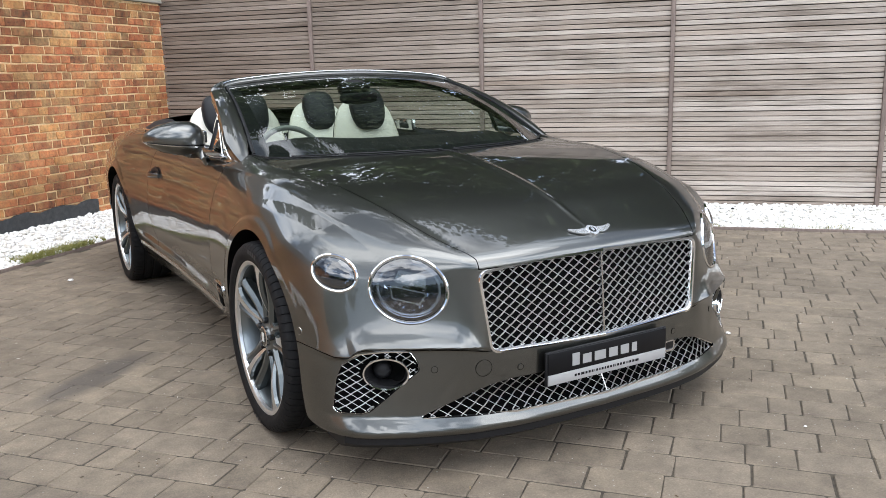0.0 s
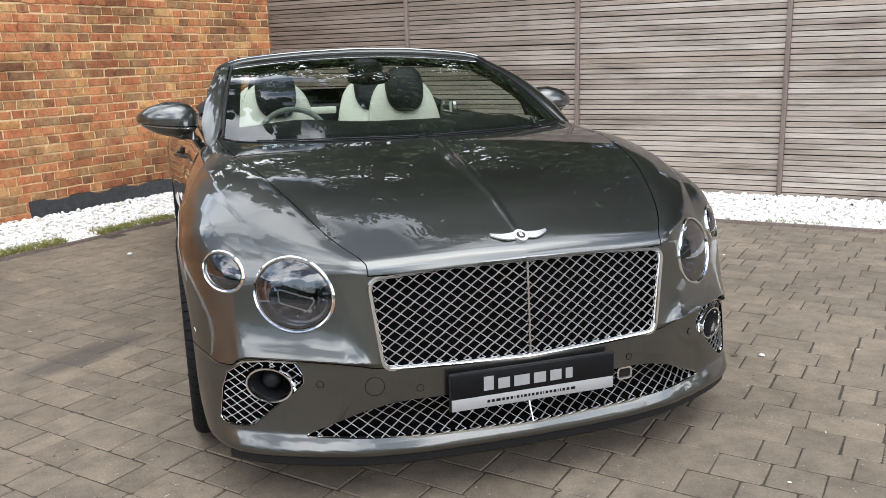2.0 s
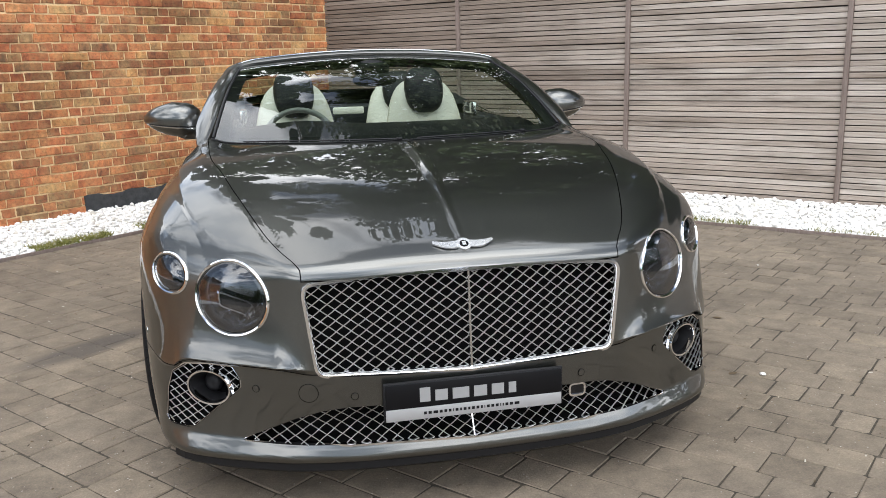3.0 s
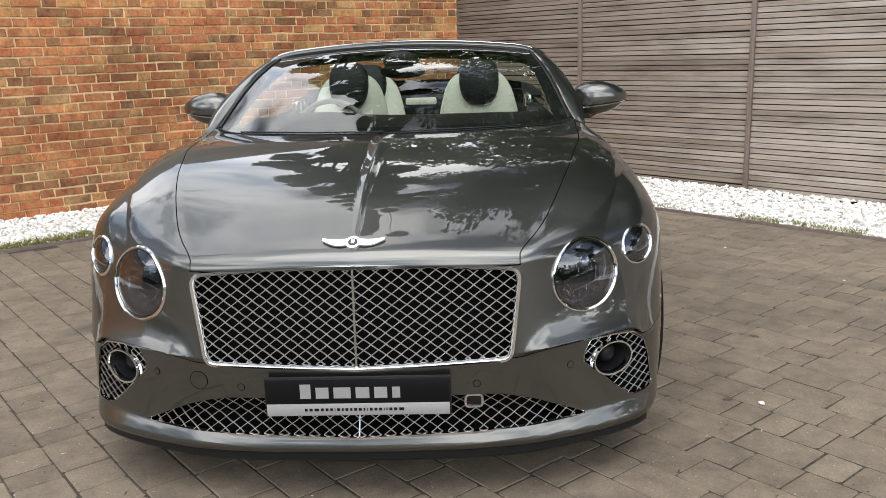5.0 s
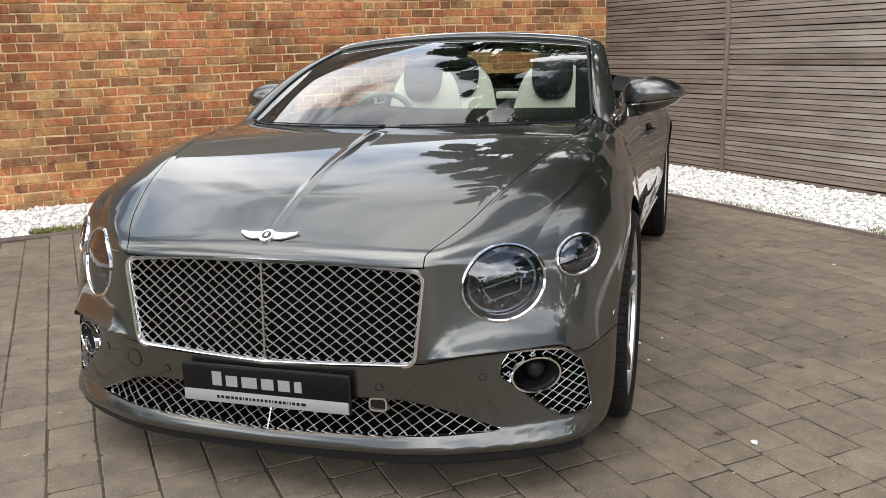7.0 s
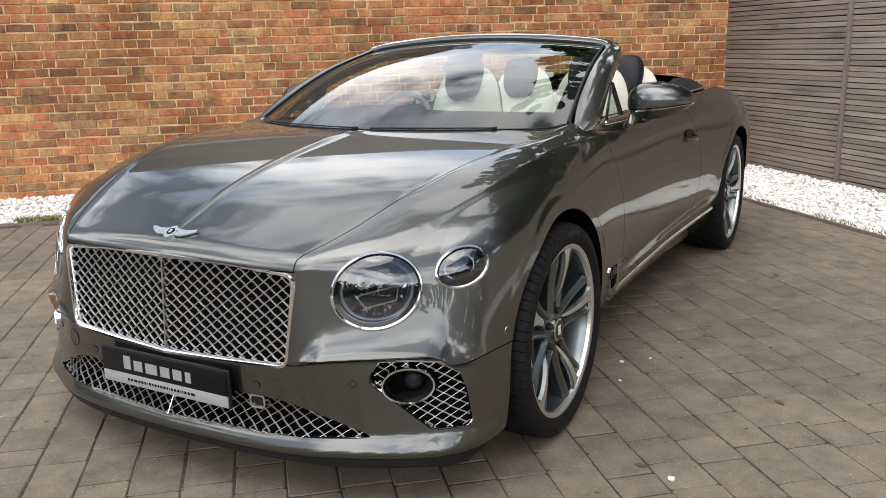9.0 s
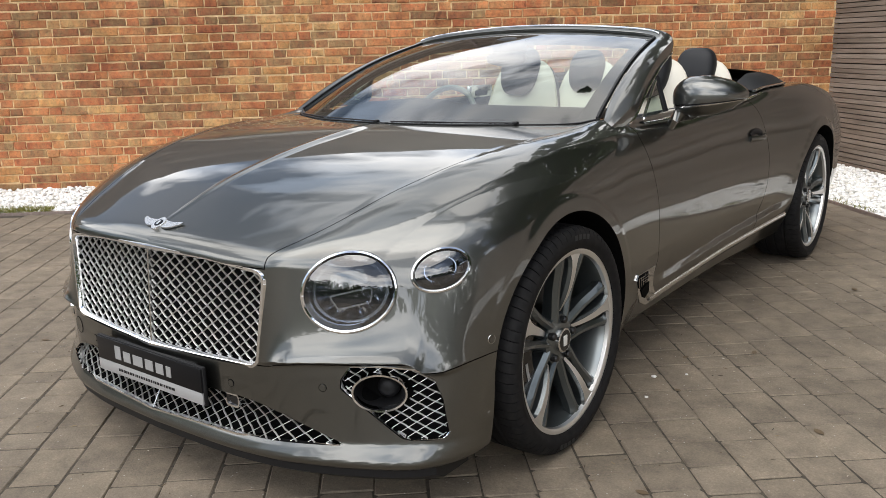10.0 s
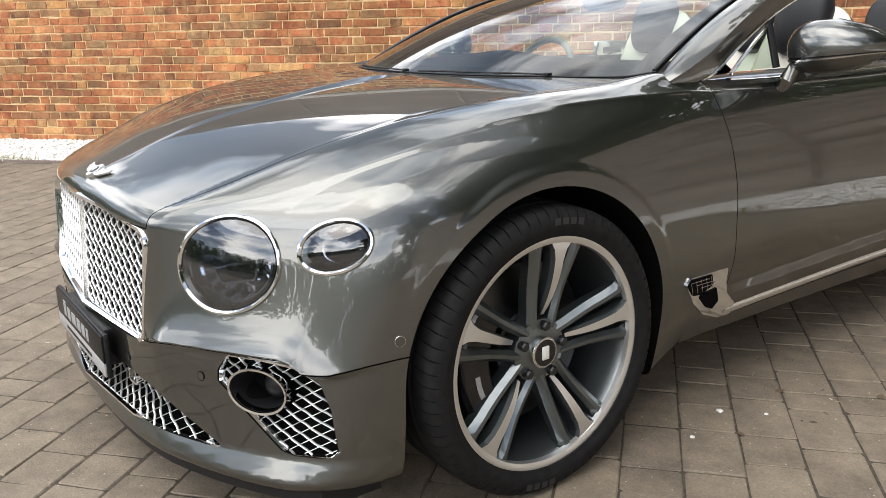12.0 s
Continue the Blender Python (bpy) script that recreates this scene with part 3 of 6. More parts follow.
# adaptive cruise sensor, a chrome-framed dark square in the lower mesh
sensor_box = holder("cruise_sensor", car, "small chrome-framed square sensor")
sq = rounded([(0.302, 0.289), (0.350, 0.289), (0.350, 0.325), (0.302, 0.325)], 0.012)
add("frame", [rim_along(sq, lambda x, z: float(mesh_surface(x, z)) - 0.012, [(-0.003, -0.02), (-0.003, 0.002), (0.003, 0.002), (0.003, -0.02)])], CHROME, sensor_box)
add("lens", [prism(sq, (0, float(mesh_surface(0.326, 0.30)) - 0.010, 0), (1, 0, 0), (0, 0, 1), (0, 1, 0), 0, 0.02)], GLOSSBLACK, sensor_box)


def fog_intake(s):
    fog = [(s * x, z) for x, z in FOG]

    def surf(x, z):
        x, z = np.broadcast_arrays(np.asarray(x, float), np.asarray(z, float))
        return face_point(np.abs(x), np.minimum(z, 0.405))[..., 1] + 0.009

    f = holder("fog_intake", car, "chrome mesh corner intake with round lamp")
    lattice(f, scaled(fog, -0.003), surf, 0.0340, 0.0262, 0.0018, 0.0042, hole=(s * 0.738, 0.372, 0.064, 0.053))
    add("intake_trim", [rim_along(fog, lambda x, z: float(surf(x, z)) - 0.004, [(-0.002, -0.012), (-0.002, 0.002), (0.002, 0.002), (0.002, -0.012)])], CHROME, f)
    c = face_point(0.738, 0.372) * np.array((s, 1, 1))
    n = np.array((s * 0.54, -0.84, 0.02))
    n /= np.linalg.norm(n)
    u = np.cross((0, 0, 1.0), n)
    u /= np.linalg.norm(u)
    v = np.cross(n, u)
    c = c + n * 0.004

    def ring(r1, r2, d, k=40):
        return np.array([c + r1 * math.cos(a) * u + r2 * math.sin(a) * v + d * n for a in np.linspace(0, 2 * math.pi, k, endpoint=False)])

    lamp = holder("fog_lamp", f)
    add("ring", [sweep(ring(0.073, 0.051, 0.0), [(-0.008, -0.014), (-0.004, 0.003), (0.001, 0.004), (0.004, -0.012)], closed=True, up=n)], CHROME, lamp)
    r0, r1 = ring(0.068, 0.046, 0.0), ring(0.050, 0.038, -0.075)
    k = len(r0)
    add("tube", [(np.r_[r0, r1].tolist(), [(i, (i + 1) % k, k + (i + 1) % k, k + i) for i in range(k)] + [tuple(range(k, 2 * k))])], BLACK, lamp)
    lens = [np.array(c) + 0.018 * u * s - 0.052 * n + 0.030 * (math.cos(b) * math.cos(a) * u + math.cos(b) * math.sin(a) * v) + 0.022 * math.sin(b) * n for b in np.linspace(0, math.pi / 2, 8) for a in np.linspace(0, 2 * math.pi, 24, endpoint=False)]
    add("lens", [(lens, [(r * 24 + i, r * 24 + (i + 1) % 24, r * 24 + 24 + (i + 1) % 24, r * 24 + 24 + i) for r in range(7) for i in range(24)])], BLACK, lamp)
    # the corner intake's inner shade, as a near-black sheet
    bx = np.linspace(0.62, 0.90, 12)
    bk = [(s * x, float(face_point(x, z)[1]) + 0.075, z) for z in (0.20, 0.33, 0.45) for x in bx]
    add("intake_shade_sheet", [(bk, [(r * 12 + q, r * 12 + q + 1, r * 12 + q + 13, r * 12 + q + 12) for r in range(2) for q in range(11)])], VOID, f)


for s in (1, -1):
    fog_intake(s)


def thin_glass(name, tint, gloss=1.0, ior=1.62):
    """Clear glass as a thin sheet: what lies behind, and the mirror image that the angle gives."""
    m = bpy.data.materials.new(name)
    m.use_nodes = True
    t, nl = m.node_tree.nodes, m.node_tree.links
    t.clear()
    out, mx, tr, gl, fr = (t.new(k) for k in ("ShaderNodeOutputMaterial", "ShaderNodeMixShader", "ShaderNodeBsdfTransparent", "ShaderNodeBsdfGlossy", "ShaderNodeFresnel"))
    tr.inputs["Color"].default_value = (*tint, 1)
    gl.inputs["Roughness"].default_value = 0.0
    gl.inputs["Color"].default_value = (gloss, gloss, gloss, 1)
    fr.inputs["IOR"].default_value = ior
    nl.new(fr.outputs["Fac"], mx.inputs["Fac"])
    nl.new(tr.outputs["BSDF"], mx.inputs[1])
    nl.new(gl.outputs["BSDF"], mx.inputs[2])
    nl.new(mx.outputs["Shader"], out.inputs["Surface"])
    return m


LENS = thin_glass("lamp_glass", (0.90, 0.94, 0.98), 1.0, 2.05)
SCREEN = thin_glass("windscreen_glass", (0.62, 0.73, 0.66), 1.0, 1.72)
BOWL = material("lamp_bowl", (0.42, 0.46, 0.53), 0.16, 0.95)
BOWLDARK = material("lamp_bowl_dark", (0.05, 0.055, 0.065), 0.25, 0.8)
CLEAR_TRIM = material("lamp_trim", (0.60, 0.63, 0.68), 0.15, 1.0)


def headlamp(kind, x, z, ru, rv, rot):
    c, u, v, n = lamp_frame(x, z, rot)
    h = holder(kind, car, "round headlamp with chrome ring" if kind == "headlamp" else "small oval side lamp with chrome ring")
    ang = np.linspace(0, 2 * math.pi, 64, endpoint=False)

    def lift(a, b, d):
        """Plane points of the lamp laid onto the skin, d outwards."""
        p = c + np.multiply.outer(a, u) + np.multiply.outer(b, v)
        lo, hi = np.full(p.shape[:-1], -0.12), np.full(p.shape[:-1], 0.12)
        for _ in range(26):
            m = 0.5 * (lo + hi)
            inside = skin(p + m[..., None] * n) < 0
            lo, hi = np.where(inside, m, lo), np.where(inside, hi, m)
        return p + (hi + d)[..., None] * n

    ring = lift(ru * np.cos(ang), rv * np.sin(ang), 0.0)
    add("ring", [sweep(ring, [(-0.0055, -0.02), (-0.0055, 0.002), (-0.0015, 0.0062), (0.0025, 0.005), (0.0045, 0.0005), (0.0045, -0.02)], closed=True, up=n)], CHROME, h)
    # black gasket inside the ring
    add("gasket", [sweep(lift((ru - 0.011) * np.cos(ang), (rv - 0.011) * np.sin(ang), -0.006), [(-0.006, -0.012), (-0.006, 0.003), (0.006, 0.006), (0.006, -0.012)], closed=True, up=n)], GLOSSBLACK, h)
    # clear dome
    rows = np.linspace(0, 1, 14)
    aa = np.multiply.outer(rows, (ru - 0.008) * np.cos(ang))
    bb = np.multiply.outer(rows, (rv - 0.008) * np.sin(ang))
    dome = lift(aa, bb, 0.0) + (0.010 * (1 - rows ** 2) + 0.001)[:, None, None] * n
    k = len(ang)
    faces = [(r * k + i, r * k + (i + 1) % k, (r + 1) * k + (i + 1) % k, (r + 1) * k + i) for r in range(13) for i in range(k)]
    glass = add("glass", [(dome.reshape(-1, 3).tolist(), faces)], LENS, h, "clear domed glass")
    glass.visible_shadow = False
    # bowl with radial ribs
    deep = 0.075 if kind == "headlamp" else 0.05
    big = kind == "headlamp"
    pts, rr = [], np.linspace(1.0, 0.0, 9)
    for r in rr:
        for i, t in enumerate(ang):
            rib = 0.004 * (1 if i % 2 else -1) * r * (1 - r) * 4
            a, b = (ru - 0.012) * r * math.cos(t), (rv - 0.012) * r * math.sin(t)
            pts.append(c + a * u + b * v + (-0.018 - deep * (1 - r ** 2) + rib) * n)
    slots = [1 if r in (0, 5) or i % 4 > 1 else 0 for r in range(8) for i in range(k)]
    me = mesh_from("bowl", pts, [(r * k + i, r * k + (i + 1) % k, (r + 1) * k + (i + 1) % k, (r + 1) * k + i) for r in range(8) for i in range(k)], [BOWL, BOWLDARK], smooth=False, slots=slots)
    attach("bowl", me, h)

    def plate(outline, d0, d1, name, mat):
        add(name, [prism([(a * ru, b * rv) for a, b in outline], c, u, v, n, d0, d1)], mat, h, smooth=False)

    def hoop(outline, d, name, mat, t=0.003):
        p = np.array([c + a * ru * u + b * rv * v + d * n for a, b in outline])
        add(name, [sweep(p, [(-t, -t * 2), (-t, t), (t, t), (t, -t * 2)], closed=True, up=n)], mat, h)

    s = math.copysign(1, x)
    if big:
        shield = rounded([(-0.42, 0.10), (0.42, 0.10), (0.36, 0.50), (-0.36, 0.50)], 0.08)
        plate(rounded([(-0.44, -0.06), (0.44, -0.06), (0.34, -0.36), (-0.34, -0.36)], 0.06), -0.055, -0.030, "projector", GLOSSBLACK)
        hoop(rounded([(-0.48, -0.03), (0.48, -0.03), (0.36, -0.40), (-0.36, -0.40)], 0.08), -0.028, "led_frame", CLEAR_TRIM, 0.0022)
        plate(shield, -0.050, -0.034, "reflector", CLEAR_TRIM)
        hoop(ellipse(0.80, 0.80, 40), -0.030, "inner_ring", BOWL, 0.004)
        rng = random.Random(7)
        chips = []
        for i in range(46):
            t, r = rng.uniform(math.pi * 1.02, math.pi * 1.98), rng.uniform(0.45, 0.80)
            q = c + r * ru * math.cos(t) * u + r * rv * math.sin(t) * v - (0.045 + 0.02 * rng.random()) * n
            w = [q + 0.009 * (rng.uniform(-1, 1) * u + rng.uniform(-1, 1) * v) + 0.006 * rng.random() * n for _ in range(4)]
            chips.append((w, [(0, 1, 2), (0, 2, 3), (0, 3, 1), (1, 3, 2)]))
        add("crystal_facets", chips, CLEAR_TRIM, h, smooth=False)
    else:
        hoop(ellipse(0.55, 0.62, 32), -0.044, "led_ring", BOWL, 0.0012)
        dome2 = [c + 0.45 * (math.cos(b) * (math.cos(t) * ru * u + math.sin(t) * rv * v)) + (0.016 * math.sin(b) - 0.048) * n for b in np.linspace(0, math.pi / 2, 6) for t in np.linspace(0, 2 * math.pi, 24, endpoint=False)]
        add("projector", [(dome2, [(r * 24 + i, r * 24 + (i + 1) % 24, r * 24 + 24 + (i + 1) % 24, r * 24 + 24 + i) for r in range(5) for i in range(24)])], BOWLDARK, h)


for s in (1, -1):
    for kind, (lx, lz), ru, rv, rot in LAMPS:
        headlamp(kind, s * lx, lz, ru, rv, rot)

# number plate: a dealer's show plate, black over silver
PLATEBLACK = material("plate_black", (0.006, 0.006, 0.007), 0.35, Specular_IOR_Level=0.2)
PLATESILVER = material("plate_silver", (0.42, 0.42, 0.42), 0.35, 0.3)
PLATEWHITE = material("plate_white", (0.30, 0.30, 0.295), 0.45)
SILVER = material("polished_badge", (0.80, 0.80, 0.79), 0.22, 0.8)
plate = holder("number_plate", car, "black and silver show plate with pale lettering bars", at=pose(0.002, -0.839, 0.344, 0, 0, 0))
bm = bmesh.new()
box(bm, (-0.262, 0.002, -0.058), (0.262, 0.014, 0.058), 0.004)
part("plate_holder", bm, BLACK, plate)
bm = bmesh.new()
box(bm, (-0.257, -0.003, -0.018), (0.257, 0.003, 0.054), 0.0015)
part("black_panel", bm, PLATEBLACK, plate)
bm = bmesh.new()
box(bm, (-0.257, -0.003, -0.054), (0.257, 0.003, -0.0185), 0.0015)
part("silver_panel", bm, PLATESILVER, plate)
# words of the plate as plain bars, one for each letter
x0 = -0.160
for w, tall in ((0.044, 0.046), (0.050, 0.036), (0.062, 0.036), (0.052, 0.036), (0.050, 0.036), (0.036, 0.036)):
    bm = bmesh.new()
    box(bm, (x0, -0.0045, -0.002), (x0 + w - 0.014, -0.003, tall - 0.006))
    part("lettering_bar", bm, PLATEWHITE, plate, smooth=False)
    x0 += w
x0 = -0.150
for w in (0.012, 0.013, 0.017, 0.012, 0.012, 0.011, 0.006, 0.012, 0.009, 0.012, 0.010, 0.012, 0.012, 0.009, 0.006, 0.012, 0.012, 0.012, 0.006, 0.007, 0.012, 0.013, 0.018):
    bm = bmesh.new()
    box(bm, (x0, -0.0042, -0.040), (x0 + w - 0.004, -0.003, -0.032))
    part("small_lettering_bar", bm, PLATEBLACK, plate, smooth=False)
    x0 += w + 0.0012
bm = bmesh.new()
box(bm, (-0.20, 0.013, -0.05), (0.20, 0.07, 0.05), 0.01)
part("bracket", bm, BLACK, plate)

# winged badge on the bonnet's lip
def badge():
    b = holder("bonnet_badge", car, "small silver winged badge")
    rng = np.linspace(0, 1, 9)

    def lay(x, t):
        """A point of the badge, t up the bonnet from its lower edge."""
        p = top_point(x, -0.766 + t)
        return p + skin_normal(p[None])[0] * 0.003

    for s in (1, -1):
        lowb = [lay(s * (0.012 + 0.076 * q), 0.014 + 0.020 * q - 0.012 * math.sin(math.pi * q)) for q in rng]
        upb = [lay(s * (0.012 + 0.076 * q), 0.040 + 0.004 * q - 0.006 * math.sin(math.pi * q)) for q in rng]
        base = lowb + upb
        nn = skin_normal(np.array(base))
        topv = np.array(base) + nn * 0.0045
        n = len(rng)
        f = []
        for i in range(n - 1):
            f += [(2 * n + i, 2 * n + i + 1, 3 * n + i + 1, 3 * n + i), (i, i + 1, 2 * n + i + 1, 2 * n + i), (n + i, n + i + 1, 3 * n + i + 1, 3 * n + i)]
        f += [(0, n, 3 * n, 2 * n), (n - 1, 2 * n - 1, 4 * n - 1, 3 * n - 1)]
        add("wing", [(base + topv.tolist(), f)], SILVER, b)
    c = lay(0, 0.022)
    nn = skin_normal(c[None])[0]
    u = np.array((1.0, 0, 0))
    v = np.cross(nn, u)
    add("roundel", [prism([(0.021 * math.cos(a), 0.026 * math.sin(a)) for a in np.linspace(0, 2 * math.pi, 28, endpoint=False)], c, u, v, nn, -0.006, 0.006)], SILVER, b)
    add("roundel_face", [prism([(0.013 * math.cos(a), 0.014 * math.sin(a)) for a in np.linspace(0, 2 * math.pi, 24, endpoint=False)], c, u, v, nn, 0.004, 0.0072)], GLOSSBLACK, b)
    add("roundel_mark", [prism([(-0.005, -0.008), (0.005, -0.008), (0.005, 0.008), (-0.005, 0.008)], c, u, v, nn, 0.006, 0.008)], SILVER, b, smooth=False)


badge()


def skin_disc(name, p, r, mat, parent=car, label="", rise=0.002, ring=None):
    """A small disc set into the skin at p, with a thin groove or ring."""
    n = skin_normal(p[None])[0]
    u = np.cross((0, 0, 1.0), n)
    u /= np.linalg.norm(u)
    v = np.cross(n, u)
    ob = holder(name, parent, label)
    add("cap", [prism([(r * math.cos(a), r * math.sin(a)) for a in np.linspace(0, 2 * math.pi, 28, endpoint=False)], p, u, v, n, -0.01, rise)], mat, ob)
    rim = np.array([p + (r + 0.0015) * (math.cos(a) * u + math.sin(a) * v) + 0.0005 * n for a in np.linspace(0, 2 * math.pi, 28, endpoint=False)])
    add("rim", [sweep(rim, round_profile(0.0007, 0.0007, 6), closed=True, up=n)], ring or VOID, ob)
    return ob


for s in (1, -1):
    for px, pz in ((0.606, 0.382), (0.335, 0.362)):
        p = face_point(px, pz) * np.array((s, 1, 1))
        skin_disc("parking_sensor", p, 0.009, PAINT, label="small round parking sensor")
    skin_disc("parking_sensor", side_point(-0.40, 0.485, s), 0.010, PAINT, label="small round parking sensor", ring=CHROME)
skin_disc("tow_cap", face_point(0.462, 0.377) * np.array((-1, 1, 1)), 0.026, PAINT, label="round painted towing eye cover", rise=0.0008)

# ---------- car: windscreen, frame, mirrors, trim ----------
def screen_base(u):
    x = 0.748 * u
    # level over the bonnet's ridge
    y = float(SCREEN_BASE(math.sqrt(x * x + 0.01)))
    return np.array((x, y, top_point(math.sqrt(x * x + 0.0144), y)[2] + 0.002))


def screen_head(u):
    return np.array((0.628 * u, 1.300 + 0.035 * u * u, 1.300 - 0.040 * u * u))


def screen_point(u, v):
    a, b = screen_base(u), screen_head(u)
    n = np.array((0.0, -0.32, 0.95))
    return a + (b - a) * v + n * 0.035 * math.sin(math.pi * v)


nu, nv = 41, 21
us, vs = np.linspace(-1, 1, nu), np.linspace(0, 1, nv)
us = np.sign(us) * np.abs(us) ** 0.85
pts = [screen_point(u, v) for v in vs for u in us]
faces = [(r * nu + i, r * nu + i + 1, (r + 1) * nu + i + 1, (r + 1) * nu + i) for r in range(nv - 1) for i in range(nu - 1)]
glass = attach("windscreen", mesh_from("windscreen", pts, faces, SCREEN), car, "raked clear windscreen reflecting the sky")
glass.visible_shadow = False
# dark printed border on the inside of the screen
inner = np.array(pts) - np.array((0, -0.002, 0.004))
keep = [f for f in faces if (f[0] // nu) < 1 or (f[0] // nu) >= nv - 3 or (f[0] % nu) < 2 or (f[0] % nu) >= nu - 3]
attach("screen_border", mesh_from("screen_border", inner, keep, BLACK), glass)

# pillars and header as one bent frame
path = []
path.append(screen_point(1.0, 0.0) + np.array((-0.030, -0.075, -0.075)))
for v in np.linspace(-0.02, 0.93, 17):
    path.append(screen_point(1.0, v) + np.array((0.026 - 0.004 * v, 0.012, -0.004)))
for t in np.linspace(0.15, 0.85, 5):
    a, b = screen_point(1.0, 0.93) + np.array((0.022, 0.012, -0.004)), screen_head(0.88) + np.array((0, 0.012, 0.010))
    k = screen_head(1.0) + np.array((0.020, 0.010, 0.006))
    path.append((1 - t) ** 2 * a + 2 * t * (1 - t) * k + t * t * b)
for u in np.linspace(0.88, 0, 12):
    path.append(screen_head(u) + np.array((0, 0.012, 0.010)))
half = np.array(path)
full = np.r_[half, (half * np.array((-1, 1, 1)))[-2::-1]]
ups = np.array((0.0, -0.30, 0.95)) + 0.35 * np.stack([np.sign(full[:, 0]) * np.abs(full[:, 0]), 0 * full[:, 0], 0 * full[:, 0]], -1)
prof = [(-0.020, -0.012), (-0.018, 0.003), (-0.008, 0.009), (0.024, 0.0105), (0.050, 0.003), (0.058, -0.012), (0.056, -0.050), (0.030, -0.066), (-0.006, -0.040)]
wide = np.clip(1.40 - 0.40 * np.linspace(0, 1, len(half)) * 2.2, 1.0, 1.40)
wide[:5] = (0.4, 0.65, 0.9, 1.1, 1.25)
wide = np.r_[wide, wide[-2::-1]]
add("windscreen_frame", [sweep(full, prof, up=ups, scale=wide)], PAINT, car, "grey painted windscreen frame")
# bright outer edge of the frame and dark seal against the glass
add("frame_trim", [sweep(full[3:-3], [(0.056 + a, -0.052 + b) for a, b in round_profile(0.0035, 0.0035, 8)], up=ups[3:-3], scale=wide[3:-3])], CHROME, car, "thin chrome edge of the windscreen frame")
head_ = full[19:-19]
add("header_trim", [sweep(head_ + np.array((0, -0.002, 0.014)), round_profile(0.004, 0.0025, 8), up=ups[19:-19])], CHROME, car, "thin bright strip along the header")
seal = np.array([screen_point(s * 0.992, v) + np.array((0, 0, 0.003)) for s, vv in ((1, np.linspace(0, 0.99, 14)), (-1, np.linspace(0.99, 0, 14))) for v in vv])
add("screen_seal", [sweep(seal, round_profile(0.006, 0.004, 8))], BLACK, car)
base = np.array([screen_base(u) + np.array((0, -0.004, 0.0)) for u in np.linspace(-1, 1, 31)])
add("cowl_seal", [sweep(base, round_profile(0.005, 0.002, 8))], BLACK, car)
# wipers lying at the foot of the screen
for a, b in ((-0.62, -0.02), (0.05, 0.52)):
    pts = np.array([screen_point(u / 0.748, 0.004 + 0.005 * math.sin(q)) + np.array((0, -0.004, 0.003)) for q, u in zip(np.linspace(0, math.pi, 12), np.linspace(a, b, 12))])
    w = holder("wiper", car, "thin black wiper at rest")
    add("blade", [sweep(pts, round_profile(0.003, 0.003, 6))], BLACK, w)
    end = pts[-1]
    bm = bmesh.new()
    box(bm, end - np.array((0.010, 0.010, 0.004)), end + np.array((0.010, 0.008, 0.005)), 0.003)
    part("pivot", bm, BLACK, w)


def superpod(c, rx, ry0, ry1, rz, lo, hi, shrink=1.0, steps=32, rows=12):
    """Part of a rounded pod, from height share lo to hi; blunter behind (ry1) than in front (ry0)."""
    verts, faces = [], []
    for r in range(rows + 1):
        h = lo + (hi - lo) * r / rows
        k = (max(0.0, 1 - abs(h) ** 2.4)) ** (1 / 2.4) * shrink
        for i in range(steps):
            a = 2 * math.pi * i / steps
            x = math.copysign(abs(math.cos(a)) ** 0.85, math.cos(a)) * rx * k
            y = math.copysign(abs(math.sin(a)) ** 0.85, math.sin(a)) * (ry1 if math.sin(a) > 0 else ry0) * k
            verts.append((c[0] + x, c[1] + y, c[2] + h * rz))
    for r in range(rows):
        for i in range(steps):
            j = (i + 1) % steps
            faces.append((r * steps + i, r * steps + j, (r + 1) * steps + j, (r + 1) * steps + i))
    faces.append(tuple(range(steps))[::-1])
    faces.append(tuple(rows * steps + i for i in range(steps)))
    return verts, faces


def door_mirror(s):
    m = holder("door_mirror", car, "grey teardrop door mirror on a stalk")

    def shape(chunk):
        v, f = chunk
        out = []
        for x, y, z in v:
            t = (x - 0.85) / 0.22
            # the pod tapers and sweeps back towards its outer end
            z = 1.018 + (z - 1.018) * (1.12 - 0.50 * max(0.0, t) ** 2) + 0.012 * t
            out.append((s * x, y + 0.045 * t * t, z))
        return out, f

    c = (0.948, 1.095, 1.022)
    add("cap", [shape(superpod(c, 0.136, 0.104, 0.064, 0.080, -0.25, 1.0))], PAINT, m, angle=60)
    add("lower_shell", [shape(superpod(c, 0.136, 0.104, 0.064, 0.074, -1.0, -0.36, 0.97))], PAINT, m, "grey lower shell", angle=60)
    add("seam", [shape(superpod(c, 0.134, 0.102, 0.063, 0.080, -0.40, -0.22, 1.0, rows=2))], GLOSSBLACK, m, angle=60)
    add("strip", [shape(superpod(c, 0.138, 0.107, 0.066, 0.080, -0.39, -0.33, 0.98, rows=2))], SATIN, m, angle=60)
    stalk = np.array([(0.812, 1.045, 0.905), (0.834, 1.048, 0.940), (0.868, 1.062, 0.975), (0.92, 1.085, 1.000)]) * np.array((s, 1, 1))
    add("stalk", [sweep(stalk, [(q * 1.0, w) for q, w in round_profile(0.044, 0.020, 14)], up=(s * 0.8, 0.2, 0.6), scale=[0.9, 0.95, 1.1, 1.4])], PAINT, m)
    g = superpod((0.957, 1.12, 1.030), 0.098, 0.02, 0.036, 0.052, -0.8, 0.9)
    add("mirror_glass", [shape(g)], CHROME, m)


